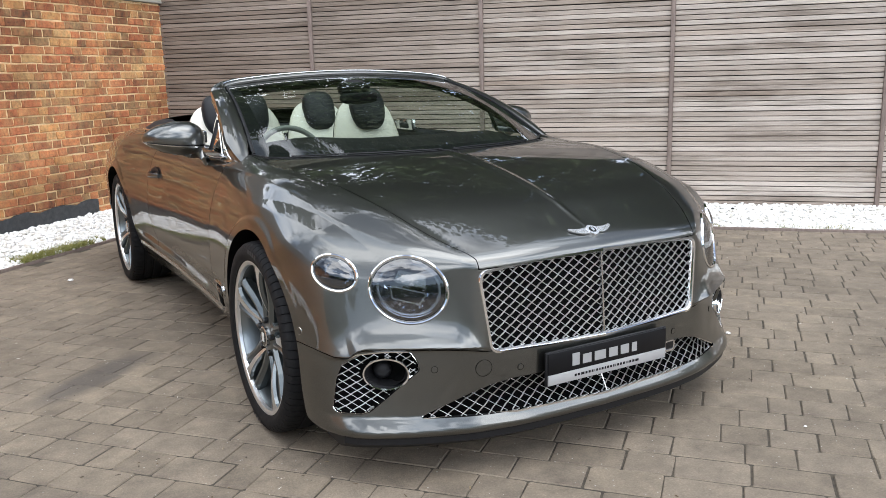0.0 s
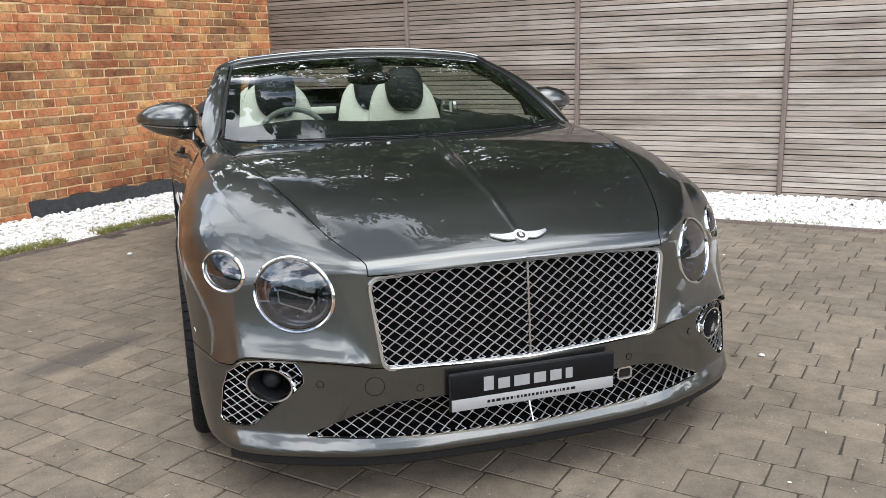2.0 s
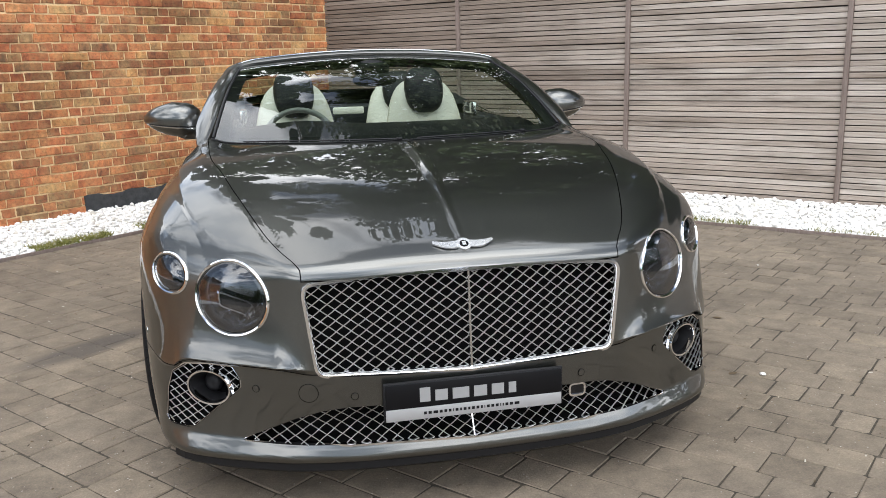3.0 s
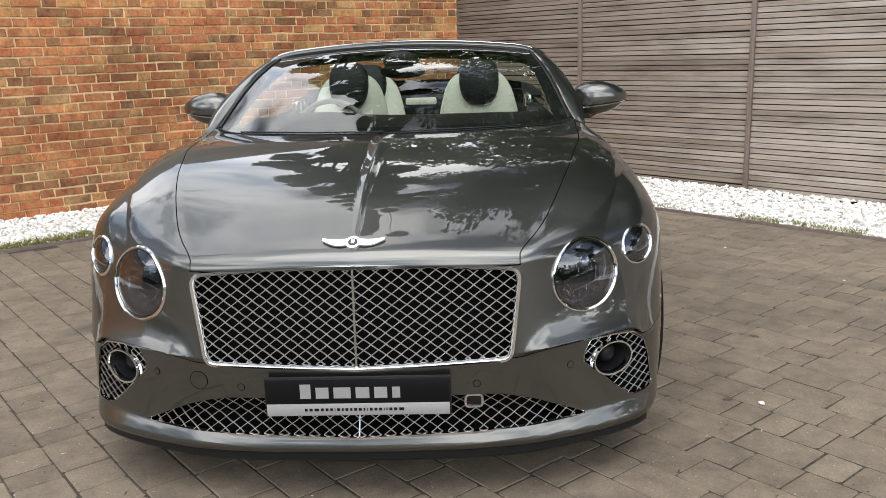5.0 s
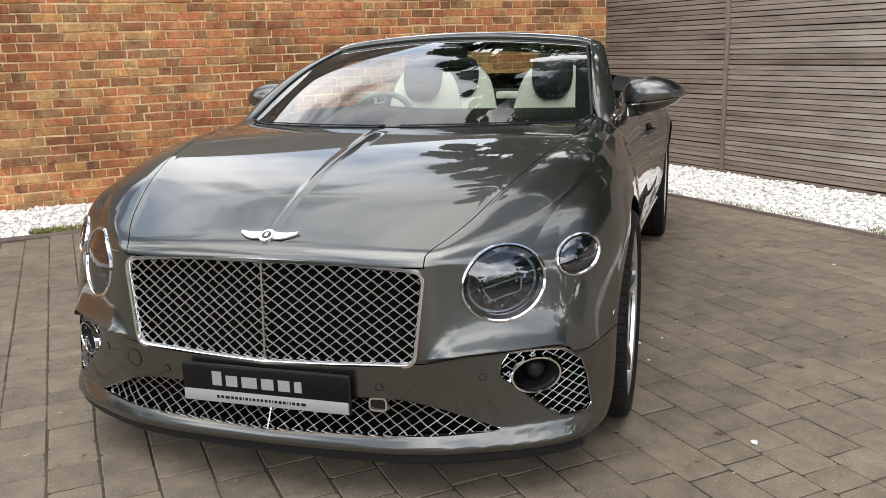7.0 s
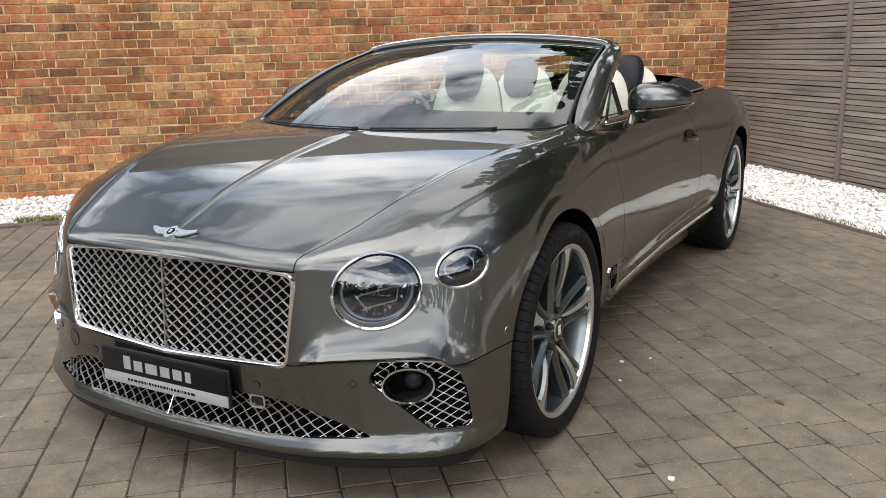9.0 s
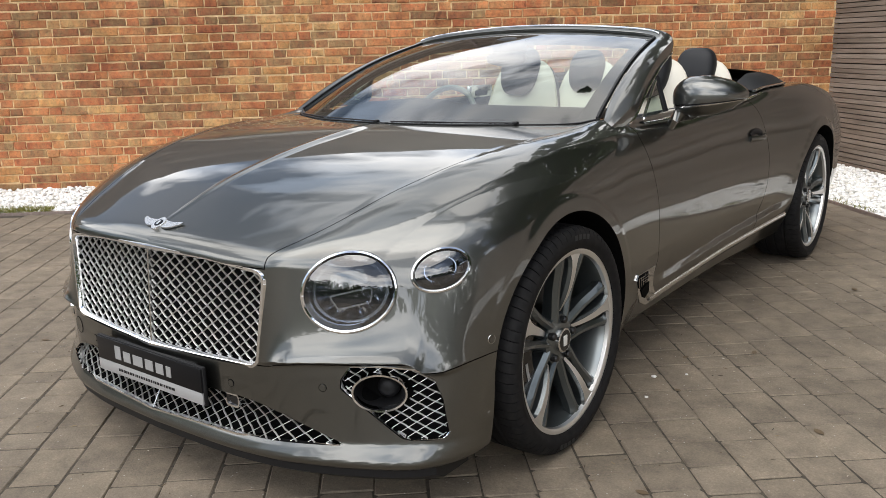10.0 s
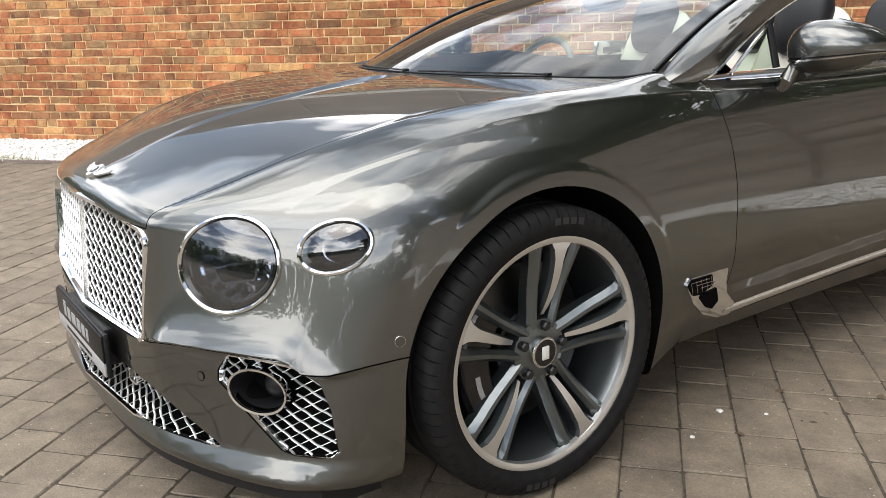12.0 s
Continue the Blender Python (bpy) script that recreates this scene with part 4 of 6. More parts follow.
for s in (1, -1):
    door_mirror(s)
    flip = np.array((s, 1, 1))
    # fixed quarter light with chrome edge and black divider
    tri = [np.array(p) * flip for p in ((0.806, 0.815, 0.968), (0.800, 1.035, 0.972), (0.748, 1.055, 1.105))]
    q = holder("quarter_light", car, "small triangular quarter light with chrome edge")
    g = attach("pane", mesh_from("pane", tri, [(0, 1, 2)], SCREEN, smooth=False), q)
    g.visible_shadow = False
    line = np.array([tri[0] + (tri[2] - tri[0]) * t for t in np.linspace(-0.03, 1.02, 10)])
    line[:, 2] -= 0.010 * np.linspace(0, 1, 10) ** 2
    add("chrome_edge", [sweep(line, round_profile(0.006, 0.006, 8))], CHROME, q)
    add("divider", [sweep(np.array([tri[1], tri[2]]), round_profile(0.013, 0.008, 8))], BLACK, q)
    # waist rail along the door top
    ys = np.linspace(0.80, 2.25, 24)
    rail = np.array([(s * (0.806 - 0.012 * (y - 0.8) ** 2 * 0.3), y, float(top_point(0.79, y)[2]) + 0.006) for y in ys])
    add("waist_rail", [sweep(rail, round_profile(0.011, 0.005, 8))], CHROME, car, "chrome waist rail on the door top")
    # door handle: a slim pull; a black strip stands for the shade under it
    hd = holder("door_handle", car, "grey pull door handle")
    pts = np.array([side_point(y, 0.785, s) for y in np.linspace(1.82, 2.00, 9)])
    bow = np.sin(np.linspace(0, math.pi, 9))[:, None] * np.array((s * 0.030, 0, 0.0))
    add("pull", [sweep(pts + bow + np.array((s * 0.004, 0, 0)), round_profile(0.010, 0.013, 10))], PAINT, hd)
    handle_shade = side_point(1.91, 0.80, s)
    add("handle_shade", [sweep(np.array([side_point(y, 0.79 + 0.02 * math.sin(t), s) + np.array((s * 0.001, 0, 0)) for t, y in zip(np.linspace(0, math.pi, 9), np.linspace(1.84, 1.98, 9))]), round_profile(0.004, 0.020, 8), up=(0, 0, 1))], BLACK, hd)
    # bright sill strip and wing vent
    ys = np.linspace(0.76, 2.40, 34)
    strip = np.array([side_point(y, 0.283 + 0.030 * (y - 0.74), s) for y in ys])
    add("sill_strip", [sweep(strip + np.array((s * 0.002, 0, 0)), [(-0.004, -0.010), (0.006, -0.010), (0.008, 0.0), (0.004, 0.012), (-0.004, 0.010)], up=(0, 0, 1))], SATIN, car, "satin metal sill strip")
    vt = holder("wing_vent", car, "chrome-edged vent behind the front wheel")

    def laid(outline, rise, name, mat, r=0.008):
        ring = [side_point(y, z, s) for y, z in rounded(outline, r, 3)]
        up_ = [p + np.array((s * rise, 0, 0)) for p in ring]
        n_ = len(ring)
        add(name, [(ring + up_, [tuple(range(n_, 2 * n_)), tuple(range(n_))[::-1]] + [(q, (q + 1) % n_, n_ + (q + 1) % n_, n_ + q) for q in range(n_)])], mat, vt)

    # a bright surround whose foot runs into the sill strip, two dark mesh windows and a bar between them
    laid([(0.505, 0.424), (0.520, 0.443), (0.620, 0.440), (0.704, 0.436), (0.712, 0.392), (0.736, 0.348), (0.790, 0.306), (0.800, 0.262), (0.735, 0.266), (0.640, 0.302), (0.560, 0.358)], 0.006, "vent_surround", CHROME)
    laid([(0.506, 0.423), (0.522, 0.437), (0.622, 0.433), (0.640, 0.398), (0.585, 0.380), (0.545, 0.386)], 0.0075, "vent_mesh", VOID, 0.005)
    laid([(0.590, 0.366), (0.664, 0.384), (0.694, 0.336), (0.676, 0.312), (0.640, 0.326)], 0.0075, "vent_mesh", VOID, 0.005)
    for q in range(5):
        y0, z0 = 0.520 + 0.024 * q, 0.430
        bar = np.array([side_point(y0 + 0.020 * t, z0 - 0.040 * t, s) for t in (0.0, 0.5, 1.0)]) + np.array((s * 0.008, 0, 0))
        add("vent_wire", [sweep(bar, round_profile(0.0009, 0.0009, 6))], SATIN, vt)
    for q in range(3):
        bar = np.array([side_point(0.524 + 0.024 * q + 0.085 * t, 0.428 - 0.012 * q - 0.004 * t, s) for t in (0.0, 0.5, 1.0)]) + np.array((s * 0.008, 0, 0))
        add("vent_wire", [sweep(bar, round_profile(0.0009, 0.0009, 6))], SATIN, vt)

# ---------- car: cabin ----------
HIDE = material("cream_leather", (0.74, 0.70, 0.60), 0.45)
hn = noise_node(HIDE, 160.0, 3.0)
bump(HIDE, hn, "Fac", 0.15, 0.002)
DARKHIDE = material("black_leather", (0.012, 0.0125, 0.014), 0.5, Specular_IOR_Level=0.3)
hn = noise_node(DARKHIDE, 160.0, 3.0)
bump(DARKHIDE, hn, "Fac", 0.2, 0.002)
CARPET = material("black_carpet", (0.012, 0.012, 0.012), 0.95)

tub = holder("cabin", car, "black and cream cabin")
out = cabin_outline()
n = len(out)
ring0, ring1 = [(x * 0.985, y, 0.37) for x, y in out], [(x * 0.992, y, 0.925) for x, y in out]
add("tub", [(ring0 + ring1, [tuple(range(n))] + [(i, (i + 1) % n, n + (i + 1) % n, n + i) for i in range(n)])], CARPET, tub, smooth=False)
# door tops and cards
for s in (1, -1):
    bm = bmesh.new()
    box(bm, (0.655, 0.80, 0.45), (0.745, 2.06, 0.955), 0.025, 3, m=Matrix.Diagonal((s, 1, 1, 1)))
    part("door_card", bm, DARKHIDE, tub)
    bm = bmesh.new()
    box(bm, (0.638, 0.95, 0.62), (0.662, 1.95, 0.80), 0.02, 3, m=Matrix.Diagonal((s, 1, 1, 1)))
    part("door_inlay", bm, HIDE, tub)
    # bright speaker and handle plate on the door card
    bm = bmesh.new()
    box(bm, (0.632, 1.74, 0.950), (0.665, 1.96, 1.020), 0.010, 2, m=Matrix.Diagonal((s, 1, 1, 1)))
    part("door_release", bm, SATIN, tub)
    bm = bmesh.new()
    box(bm, (0.628, 1.78, 0.962), (0.640, 1.90, 0.992), 0.004, 2, m=Matrix.Diagonal((s, 1, 1, 1)))
    part("release_recess", bm, BLACK, tub)
# dashboard
dash = []
for x in np.linspace(-0.68, 0.68, 21):
    y0 = float(SCREEN_BASE(abs(x))) + 0.03
    bulge = 0.012 * math.exp(-(((x + 0.37) / 0.20) ** 2))
    for y, z in ((y0, 0.930), (y0 + 0.12, 0.955), (0.80, 0.978 + bulge), (0.95, 0.985 + 2 * bulge), (1.00, 0.955 + 2 * bulge), (0.98, 0.76), (0.90, 0.55)):
        dash.append((x, y, z))
add("dashboard", [(dash, [(i * 7 + k, i * 7 + k + 1, (i + 1) * 7 + k + 1, (i + 1) * 7 + k) for i in range(20) for k in range(6)])], DARKHIDE, tub)
bm = bmesh.new()
box(bm, (-0.64, 0.965, 0.78), (0.64, 1.0, 0.84), 0.01)
part("dash_trim", bm, SATIN, tub)
bm = bmesh.new()
box(bm, (-0.12, 0.95, 0.40), (0.12, 2.0, 0.66), 0.04, 3)
part("centre_console", bm, DARKHIDE, tub)
# black edge under the nose lip; tray behind it added to deepen the shade
tray_x = np.linspace(-0.86, 0.86, 61)
lip_y = face_point(tray_x, 0.178)[:, 1]
tray_v = [(x, min(y + back, -0.43), z) for back, z in ((0.016, 0.172), (0.018, 0.140), (0.050, 0.120)) for x, y in zip(tray_x, lip_y)]
tray_v += [(x, -0.42, z) for z in (0.120, 0.172) for x in tray_x]
tray_f = [(r * 61 + i, r * 61 + i + 1, (r + 1) % 5 * 61 + i + 1, (r + 1) % 5 * 61 + i) for r in range(5) for i in range(60)]
tray_f += [(0, 61, 122, 183, 244), (304, 243, 182, 121, 60)]
add("lip_shade_tray", [(tray_v, tray_f)], BLACK, car, "black edge under the nose with an added shade tray", smooth=False)
# steering wheel on the car's right
# rim grey lighter than the black hide: the leather's highlight put into colour
RIMSHEEN = material("rim_leather_sheen", (0.30, 0.30, 0.29), 0.38)
sw = holder("steering_wheel", car, "leather steering wheel with its sheen in the grey rim and bright spokes", at=pose(-0.37, 1.14, 0.880, 68, 0, 0))
circle = np.array([(0.176 * math.cos(a), 0.176 * math.sin(a), 0) for a in np.linspace(0, 2 * math.pi, 48, endpoint=False)])
add("rim", [sweep(circle, round_profile(0.014, 0.014, 10), closed=True)], RIMSHEEN, sw)
for a in (0, math.pi, -math.pi / 2):
    add("spoke", [sweep(np.array([(0.04 * math.cos(a), 0.04 * math.sin(a), -0.02), (0.175 * math.cos(a), 0.175 * math.sin(a), 0)]), [(-0.018, -0.004), (0.018, -0.004), (0.018, 0.006), (-0.018, 0.006)])], SATIN, sw)
v, f = lathe([(-0.05, 0.0), (-0.05, 0.06), (0.0, 0.068), (0.02, 0.05), (0.024, 0.0)], 28, "z")
add("boss", [(v, f)], DARKHIDE, sw)


def pad(c, hw_low, hw_top, z0, z1, lean, thick, rows=14, cols=13, crown=0.5, mat=HIDE, name="backrest", parent=None, label="", puff=0.02):
    """A cushioned back: an upright rounded slab, narrower towards its top."""
    verts, faces = [], []
    for side in (0, 1):
        for r in range(rows + 1):
            t = r / rows
            h = z0 + (z1 - z0) * math.sin(t * math.pi / 2)
            w = hw_low + (hw_top - hw_low) * t ** 1.4
            w *= (1 - crown * max(0.0, t - 0.6) ** 2 / 0.16 * 0.5)
            for k in range(cols):
                a = -1 + 2 * k / (cols - 1)
                round_off = (1 - abs(a) ** 4) ** 0.5 * min(1.0, 3.0 * (1.02 - t)) ** 0.5
                y = lean * (h - z0) + (1 if side else -1) * 0.5 * thick * round_off + (-puff if not side else puff * 0.3) * math.cos(a * math.pi) * (1 - t)
                verts.append((c[0] + a * w, c[1] + y, h))
    n = cols
    o = (rows + 1) * cols
    for r in range(rows):
        for k in range(n - 1):
            faces.append((r * n + k, r * n + k + 1, (r + 1) * n + k + 1, (r + 1) * n + k))
            faces.append((o + r * n + k, o + (r + 1) * n + k, o + (r + 1) * n + k + 1, o + r * n + k + 1))
        faces.append((r * n, (r + 1) * n, o + (r + 1) * n, o + r * n))
        faces.append((r * n + n - 1, o + r * n + n - 1, o + (r + 1) * n + n - 1, (r + 1) * n + n - 1))
    for k in range(n - 1):
        faces.append((rows * n + k, rows * n + k + 1, o + rows * n + k + 1, o + rows * n + k))
    add(name, [(verts, faces)], mat, parent, label, angle=60)


def seat(x, y, top, front=True):
    e = holder("front_seat" if front else "rear_seat", car, "cream leather seat with black headrest")
    z0 = 0.50
    lean = 0.24
    pad((x, y - lean * (top - z0) * 0.9, 0), 0.270, 0.112, z0, top - 0.060, lean, 0.12, parent=e, crown=0.7)
    # black headrest cushion set into the cream shell
    hc = np.array((x, y - 0.070, top - 0.118))
    verts, faces = [], []
    for r in range(13):
        b = -math.pi / 2 + math.pi * r / 12
        for i in range(28):
            a = 2 * math.pi * i / 28
            sx = math.copysign(abs(math.cos(a)) ** 0.75, math.cos(a)) * 0.112 * max(0, math.cos(b)) ** 0.62
            sy = math.copysign(abs(math.sin(a)) ** 0.75, math.sin(a)) * 0.064 * max(0, math.cos(b)) ** 0.62
            hz = 0.128 * math.copysign(abs(math.sin(b)) ** 0.85, math.sin(b))
            verts.append((hc[0] + sx * (1 + 0.05 * math.sin(b)), hc[1] + sy + lean * hz, hc[2] + hz))
    for r in range(12):
        for i in range(28):
            j = (i + 1) % 28
            faces.append((r * 28 + i, r * 28 + j, r * 28 + 28 + j, r * 28 + 28 + i))
    add("headrest", [(verts, faces)], DARKHIDE, e, "black leather headrest", angle=80)
    if front:
        bm = bmesh.new()
        box(bm, (x - 0.25, y - 0.72, 0.42), (x + 0.25, y - 0.18, 0.58), 0.06, 3)
        part("cushion", bm, HIDE, e)
        pad((x, y - lean * (top - z0) * 0.9 + 0.085, 0), 0.24, 0.100, z0, top - 0.085, lean, 0.05, parent=e, mat=DARKHIDE, name="back_shell", crown=0.85, puff=0.0)
    else:
        bm = bmesh.new()
        box(bm, (x - 0.24, y - 0.52, 0.48), (x + 0.24, y - 0.10, 0.64), 0.05, 3)
        part("cushion", bm, HIDE, e)


for sx in (-0.365, 0.375):
    seat(sx, 1.90, 1.212, True)
    seat(sx * 0.92, 2.62, 1.185, False)
bm = bmesh.new()
box(bm, (-0.66, 2.66, 0.60), (0.66, 2.74, 0.985), 0.03, 3)
part("rear_bulkhead", bm, DARKHIDE, tub)
bm = bmesh.new()
box(bm, (-0.10, 2.50, 0.93), (0.10, 2.53, 0.975), 0.01)
part("rear_trim", bm, HIDE, tub)

# folded roof's cover behind the seats, with a bright edge
ton = []
nx_, ny_ = 25, 15
for j in range(ny_):
    t = j / (ny_ - 1)
    y = 2.22 + 0.95 * t
    half_w = 0.775 * (1 - max(0.0, (t - 0.5) / 0.5) ** 2 * 0.45)
    for i in range(nx_):
        a = -1 + 2 * i / (nx_ - 1)
        edge_z = float(top_point(half_w * 0.97, y)[2]) + 0.010
        swell = 0.092 * (1 - abs(a) ** 3) ** 0.5 * math.sin(math.pi * min(1.0, 0.25 + 0.75 * t)) ** 0.6 * min(1.0, t / 0.28)
        hollow = 0.0 if y > 2.72 or abs(a) > 0.78 else -0.30
        ton.append((a * half_w, y, edge_z + swell + hollow))
tf = [(j * nx_ + i, j * nx_ + i + 1, (j + 1) * nx_ + i + 1, (j + 1) * nx_ + i) for j in range(ny_ - 1) for i in range(nx_ - 1) if min(ton[q][2] for q in (j * nx_ + i, j * nx_ + i + 1, (j + 1) * nx_ + i, (j + 1) * nx_ + i + 1)) > 0.85]
attach("tonneau_cover", mesh_from("tonneau_cover", ton, tf, DARKHIDE), car, "black tonneau cover over the folded roof")
edge = [ton[j * nx_ + nx_ - 1] for j in range(ny_)] + [ton[(ny_ - 1) * nx_ + i] for i in range(nx_ - 2, 0, -1)] + [ton[j * nx_] for j in range(ny_ - 1, -1, -1)]
add("tonneau_edge", [sweep(np.array(edge) + np.array((0, 0, -0.004)), round_profile(0.012, 0.006, 8))], CHROME, car, "bright strip round the tonneau cover")
# dark lining inside the header and pillars
lining = np.array([p - np.array((math.copysign(0.012, p[0]) if abs(p[0]) > 0.55 else 0.0, -0.010, 0.050)) for p in full[4:-4]])
add("frame_lining", [sweep(lining, [(-0.034, -0.014), (-0.034, 0.010), (0.034, 0.010), (0.034, -0.014)], up=ups[4:-4])], BLACK, car, "black lining inside the windscreen frame")
# rear-view mirror and sensor housing
rv_m = holder("rear_view_mirror", car, "black rear-view mirror on the screen")
add("housing", [superpod((0.004, 1.12, 1.180), 0.108, 0.026, 0.022, 0.034, -0.98, 0.98)], BLACK, rv_m, angle=60)
add("sensor_pod", [superpod((-0.005, 1.16, 1.228), 0.088, 0.06, 0.05, 0.046, -0.98, 0.98)], BLACK, rv_m, angle=60)

# ---------- car: wheels ----------
WHEELGREY = material("wheel_painted_grey", (0.125, 0.142, 0.146), 0.30, 0.85, Coat_Weight=0.6, Coat_Roughness=0.06)
BOLT = material("dark_bolt", (0.05, 0.05, 0.05), 0.3, 0.8)
MACHINED = material("wheel_machined_face", (0.74, 0.74, 0.73), 0.30, 0.9)
CAPWHITE = material("cap_mark_white", (0.72, 0.71, 0.66), 0.35)
BARREL = material("wheel_barrel_grey", (0.22, 0.24, 0.245), 0.30, 0.9)
DISC = material("brake_disc", (0.10, 0.10, 0.10), 0.35, 1.0)


def tyre_mesh():
    steps = 360
    prof = [(-0.125, 0.285), (-0.137, 0.315), (-0.132, 0.338), (-0.112, 0.352), (-0.092, 0.3555), (-0.062, 0.357), (-0.058, 0.350), (-0.050, 0.350), (-0.046, 0.357), (-0.008, 0.3575), (-0.005, 0.350),
            (0.005, 0.350), (0.008, 0.3575), (0.046, 0.357), (0.050, 0.350), (0.058, 0.350), (0.062, 0.357), (0.092, 0.3555), (0.110, 0.352), (0.122, 0.342), (0.128, 0.325), (0.129, 0.312), (0.126, 0.302), (0.122, 0.296), (0.120, 0.288), (0.105, 0.284)]
    n = len(prof)
    verts, faces = [], []
    cuts = (0.0, 0.02, 0.09, 0.11, 0.55)
    for i in range(steps):
        # each tread block: a narrow slot, then the block
        a = 2 * math.pi * (i // 5 + cuts[i % 5]) / (steps // 5)
        for h, r in prof:
            skew = 0.05 * h / 0.12
            if i % 5 in (1, 2) and abs(h) > 0.066 and r > 0.340:
                r -= 0.008
            verts.append((h, r * math.cos(a + skew), r * math.sin(a + skew)))
    for i in range(steps):
        j = (i + 1) % steps
        for k in range(n - 1):
            faces.append((i * n + k, j * n + k, j * n + k + 1, i * n + k + 1))
    return verts, faces


def face_height(r):
    """How far the wheel's face stands out at a radius."""
    t = (r - 0.045) / 0.233
    return 0.084 + 0.020 * math.sin(math.pi * t * 0.62) + 0.006 * t


def bar_along(arm, rows, slots_of, name):
    """A spoke from rows of (radius, [(sideways, height), ...]), closed across."""
    ca, sa = math.cos(arm), math.sin(arm)
    verts, faces, slots = [], [], []
    k = len(rows[0][1])
    for r, ring in rows:
        verts += [(h, r * ca - q * sa, r * sa + q * ca) for q, h in ring]
    for i in range(len(rows) - 1):
        for j in range(k):
            m = (j + 1) % k
            faces.append((i * k + j, i * k + m, i * k + k + m, i * k + k + j))
            slots.append(slots_of[j])
    faces += [tuple(range(k))[::-1], tuple((len(rows) - 1) * k + j for j in range(k))]
    return mesh_from(name, verts, faces, [WHEELGREY, MACHINED], smooth=False, slots=slots + [0, 0])


def spoke(arm, side):
    """One of an arm's two painted outer spokes: a narrow ridge with falling shoulders."""
    rows = []
    for t in np.linspace(0, 1, 9):
        r = 0.036 + (0.279 - 0.036) * t
        mid = side * (0.026 + 0.038 * t ** 1.3)
        w = 0.0120 + 0.0035 * t + 0.012 * max(0, t - 0.86) / 0.14
        h = face_height(r) - 0.004 - 0.012 * math.sin(math.pi * t) ** 2
        rows.append((r, [(mid - side * w, h - 0.010), (mid - side * w * 0.25, h), (mid + side * w * 0.45, h - 0.001), (mid + side * w * 1.25, h - 0.015), (mid + side * w * 1.05, h - 0.052 + 0.012 * t), (mid - side * w, h - 0.052 + 0.012 * t)]))
    return bar_along(arm, rows, (0, 0, 0, 0, 0, 0), "spoke")


def blade(arm):
    """The arm's machined middle: broad at the rim, tapering to a point over the bolt."""
    rows = []
    for t in np.linspace(0, 1, 9):
        r = 0.088 + (0.2785 - 0.088) * t
        w = 0.0055 + 0.0105 * t + 0.020 * max(0, t - 0.84) / 0.16
        h = face_height(r) + 0.002 - 0.024 * (1 - t) ** 3
        rows.append((r, [(-w, h), (w, h), (w + 0.004, h - 0.012), (w + 0.002, h - 0.040), (-w - 0.002, h - 0.040), (-w - 0.004, h - 0.012)]))
    return bar_along(arm, rows, (1, 0, 0, 0, 0, 0), "spoke_blade")


def wheel(turn, roll, tyre_me):
    w = holder("wheel", car, "twin-spoke alloy wheel with low-profile black tyre")
    tyre = attach("tyre", tyre_me, w, "black low-profile tyre")
    v, f = lathe([(0.112, 0.296), (0.116, 0.2915), (0.112, 0.284), (0.100, 0.276), (0.070, 0.268), (-0.02, 0.258), (-0.11, 0.262), (-0.125, 0.285)], 72)
    add("barrel", [(v, f)], BARREL, w)
    v, f = lathe([(0.100, 0.2690), (0.1120, 0.2715), (0.1160, 0.280), (0.1170, 0.288), (0.1160, 0.2935), (0.111, 0.297)], 96)
    add("rim_lip", [(v, f)], MACHINED, w, "bright machined rim edge")
    for i in range(5):
        arm = roll + 2 * math.pi * i / 5
        for side in (-1, 1):
            attach("spoke", spoke(arm, side), w)
        attach("spoke_blade", blade(arm), w, "bright machined spoke face")
        a = arm
        c = (0.088, 0.064 * math.cos(a), 0.064 * math.sin(a))
        v, f = lathe([(-0.03, 0.0120), (0.004, 0.0120), (0.008, 0.0085), (0.008, 0.0)], 14)
        add("wheel_bolt", [([(p[0] + c[0], p[1] + c[1], p[2] + c[2]) for p in v], f)], BOLT, w, "dark wheel bolt")
    v, f = lathe([(0.035, 0.085), (0.074, 0.078), (0.082, 0.060), (0.083, 0.040), (0.083, 0.0)], 40)
    add("hub", [(v, f)], WHEELGREY, w)
    v, f = lathe([(0.080, 0.0385), (0.094, 0.0385), (0.0965, 0.0355), (0.0965, 0.033)], 36)
    add("cap_ring", [(v, f)], SATIN, w)
    v, f = lathe([(0.088, 0.0345), (0.096, 0.034), (0.0975, 0.0)], 36)
    add("centre_cap", [(v, f)], GLOSSBLACK, w)
    bm = bmesh.new()
    box(bm, (0.095, -0.011, -0.017), (0.0992, 0.011, 0.017), 0.003)
    part("cap_mark", bm, CAPWHITE, w)
    v, f = lathe([(-0.035, 0.205), (-0.004, 0.205), (0.0, 0.202), (0.0, 0.10), (0.03, 0.095), (0.035, 0.07), (0.035, 0.0)], 64)
    add("brake_disc", [(v, f)], DISC, w)
    v, f = lathe([(-0.13, 0.262), (-0.06, 0.25), (-0.055, 0.0)], 48)
    add("backplate", [(v, f)], VOID, w)
    # raised marks on the tyre's side, as plain bars
    for a0, n in ((math.radians(-105), 4), (math.radians(75), 4)):
        for k in range(n):
            a = a0 + k * 0.075
            p = []
            for q in np.linspace(0, 0.055, 5):
                for r in (0.318, 0.334):
                    p.append((0.1302 - 0.10 * max(0, r - 0.325), r * math.cos(a + q), r * math.sin(a + q)))
            attach("sidewall_bar", mesh_from("sidewall_bar", p, [(2 * i, 2 * i + 1, 2 * i + 3, 2 * i + 2) for i in range(4)], BARGREY), w)
    w.matrix_basis = turn
    return w


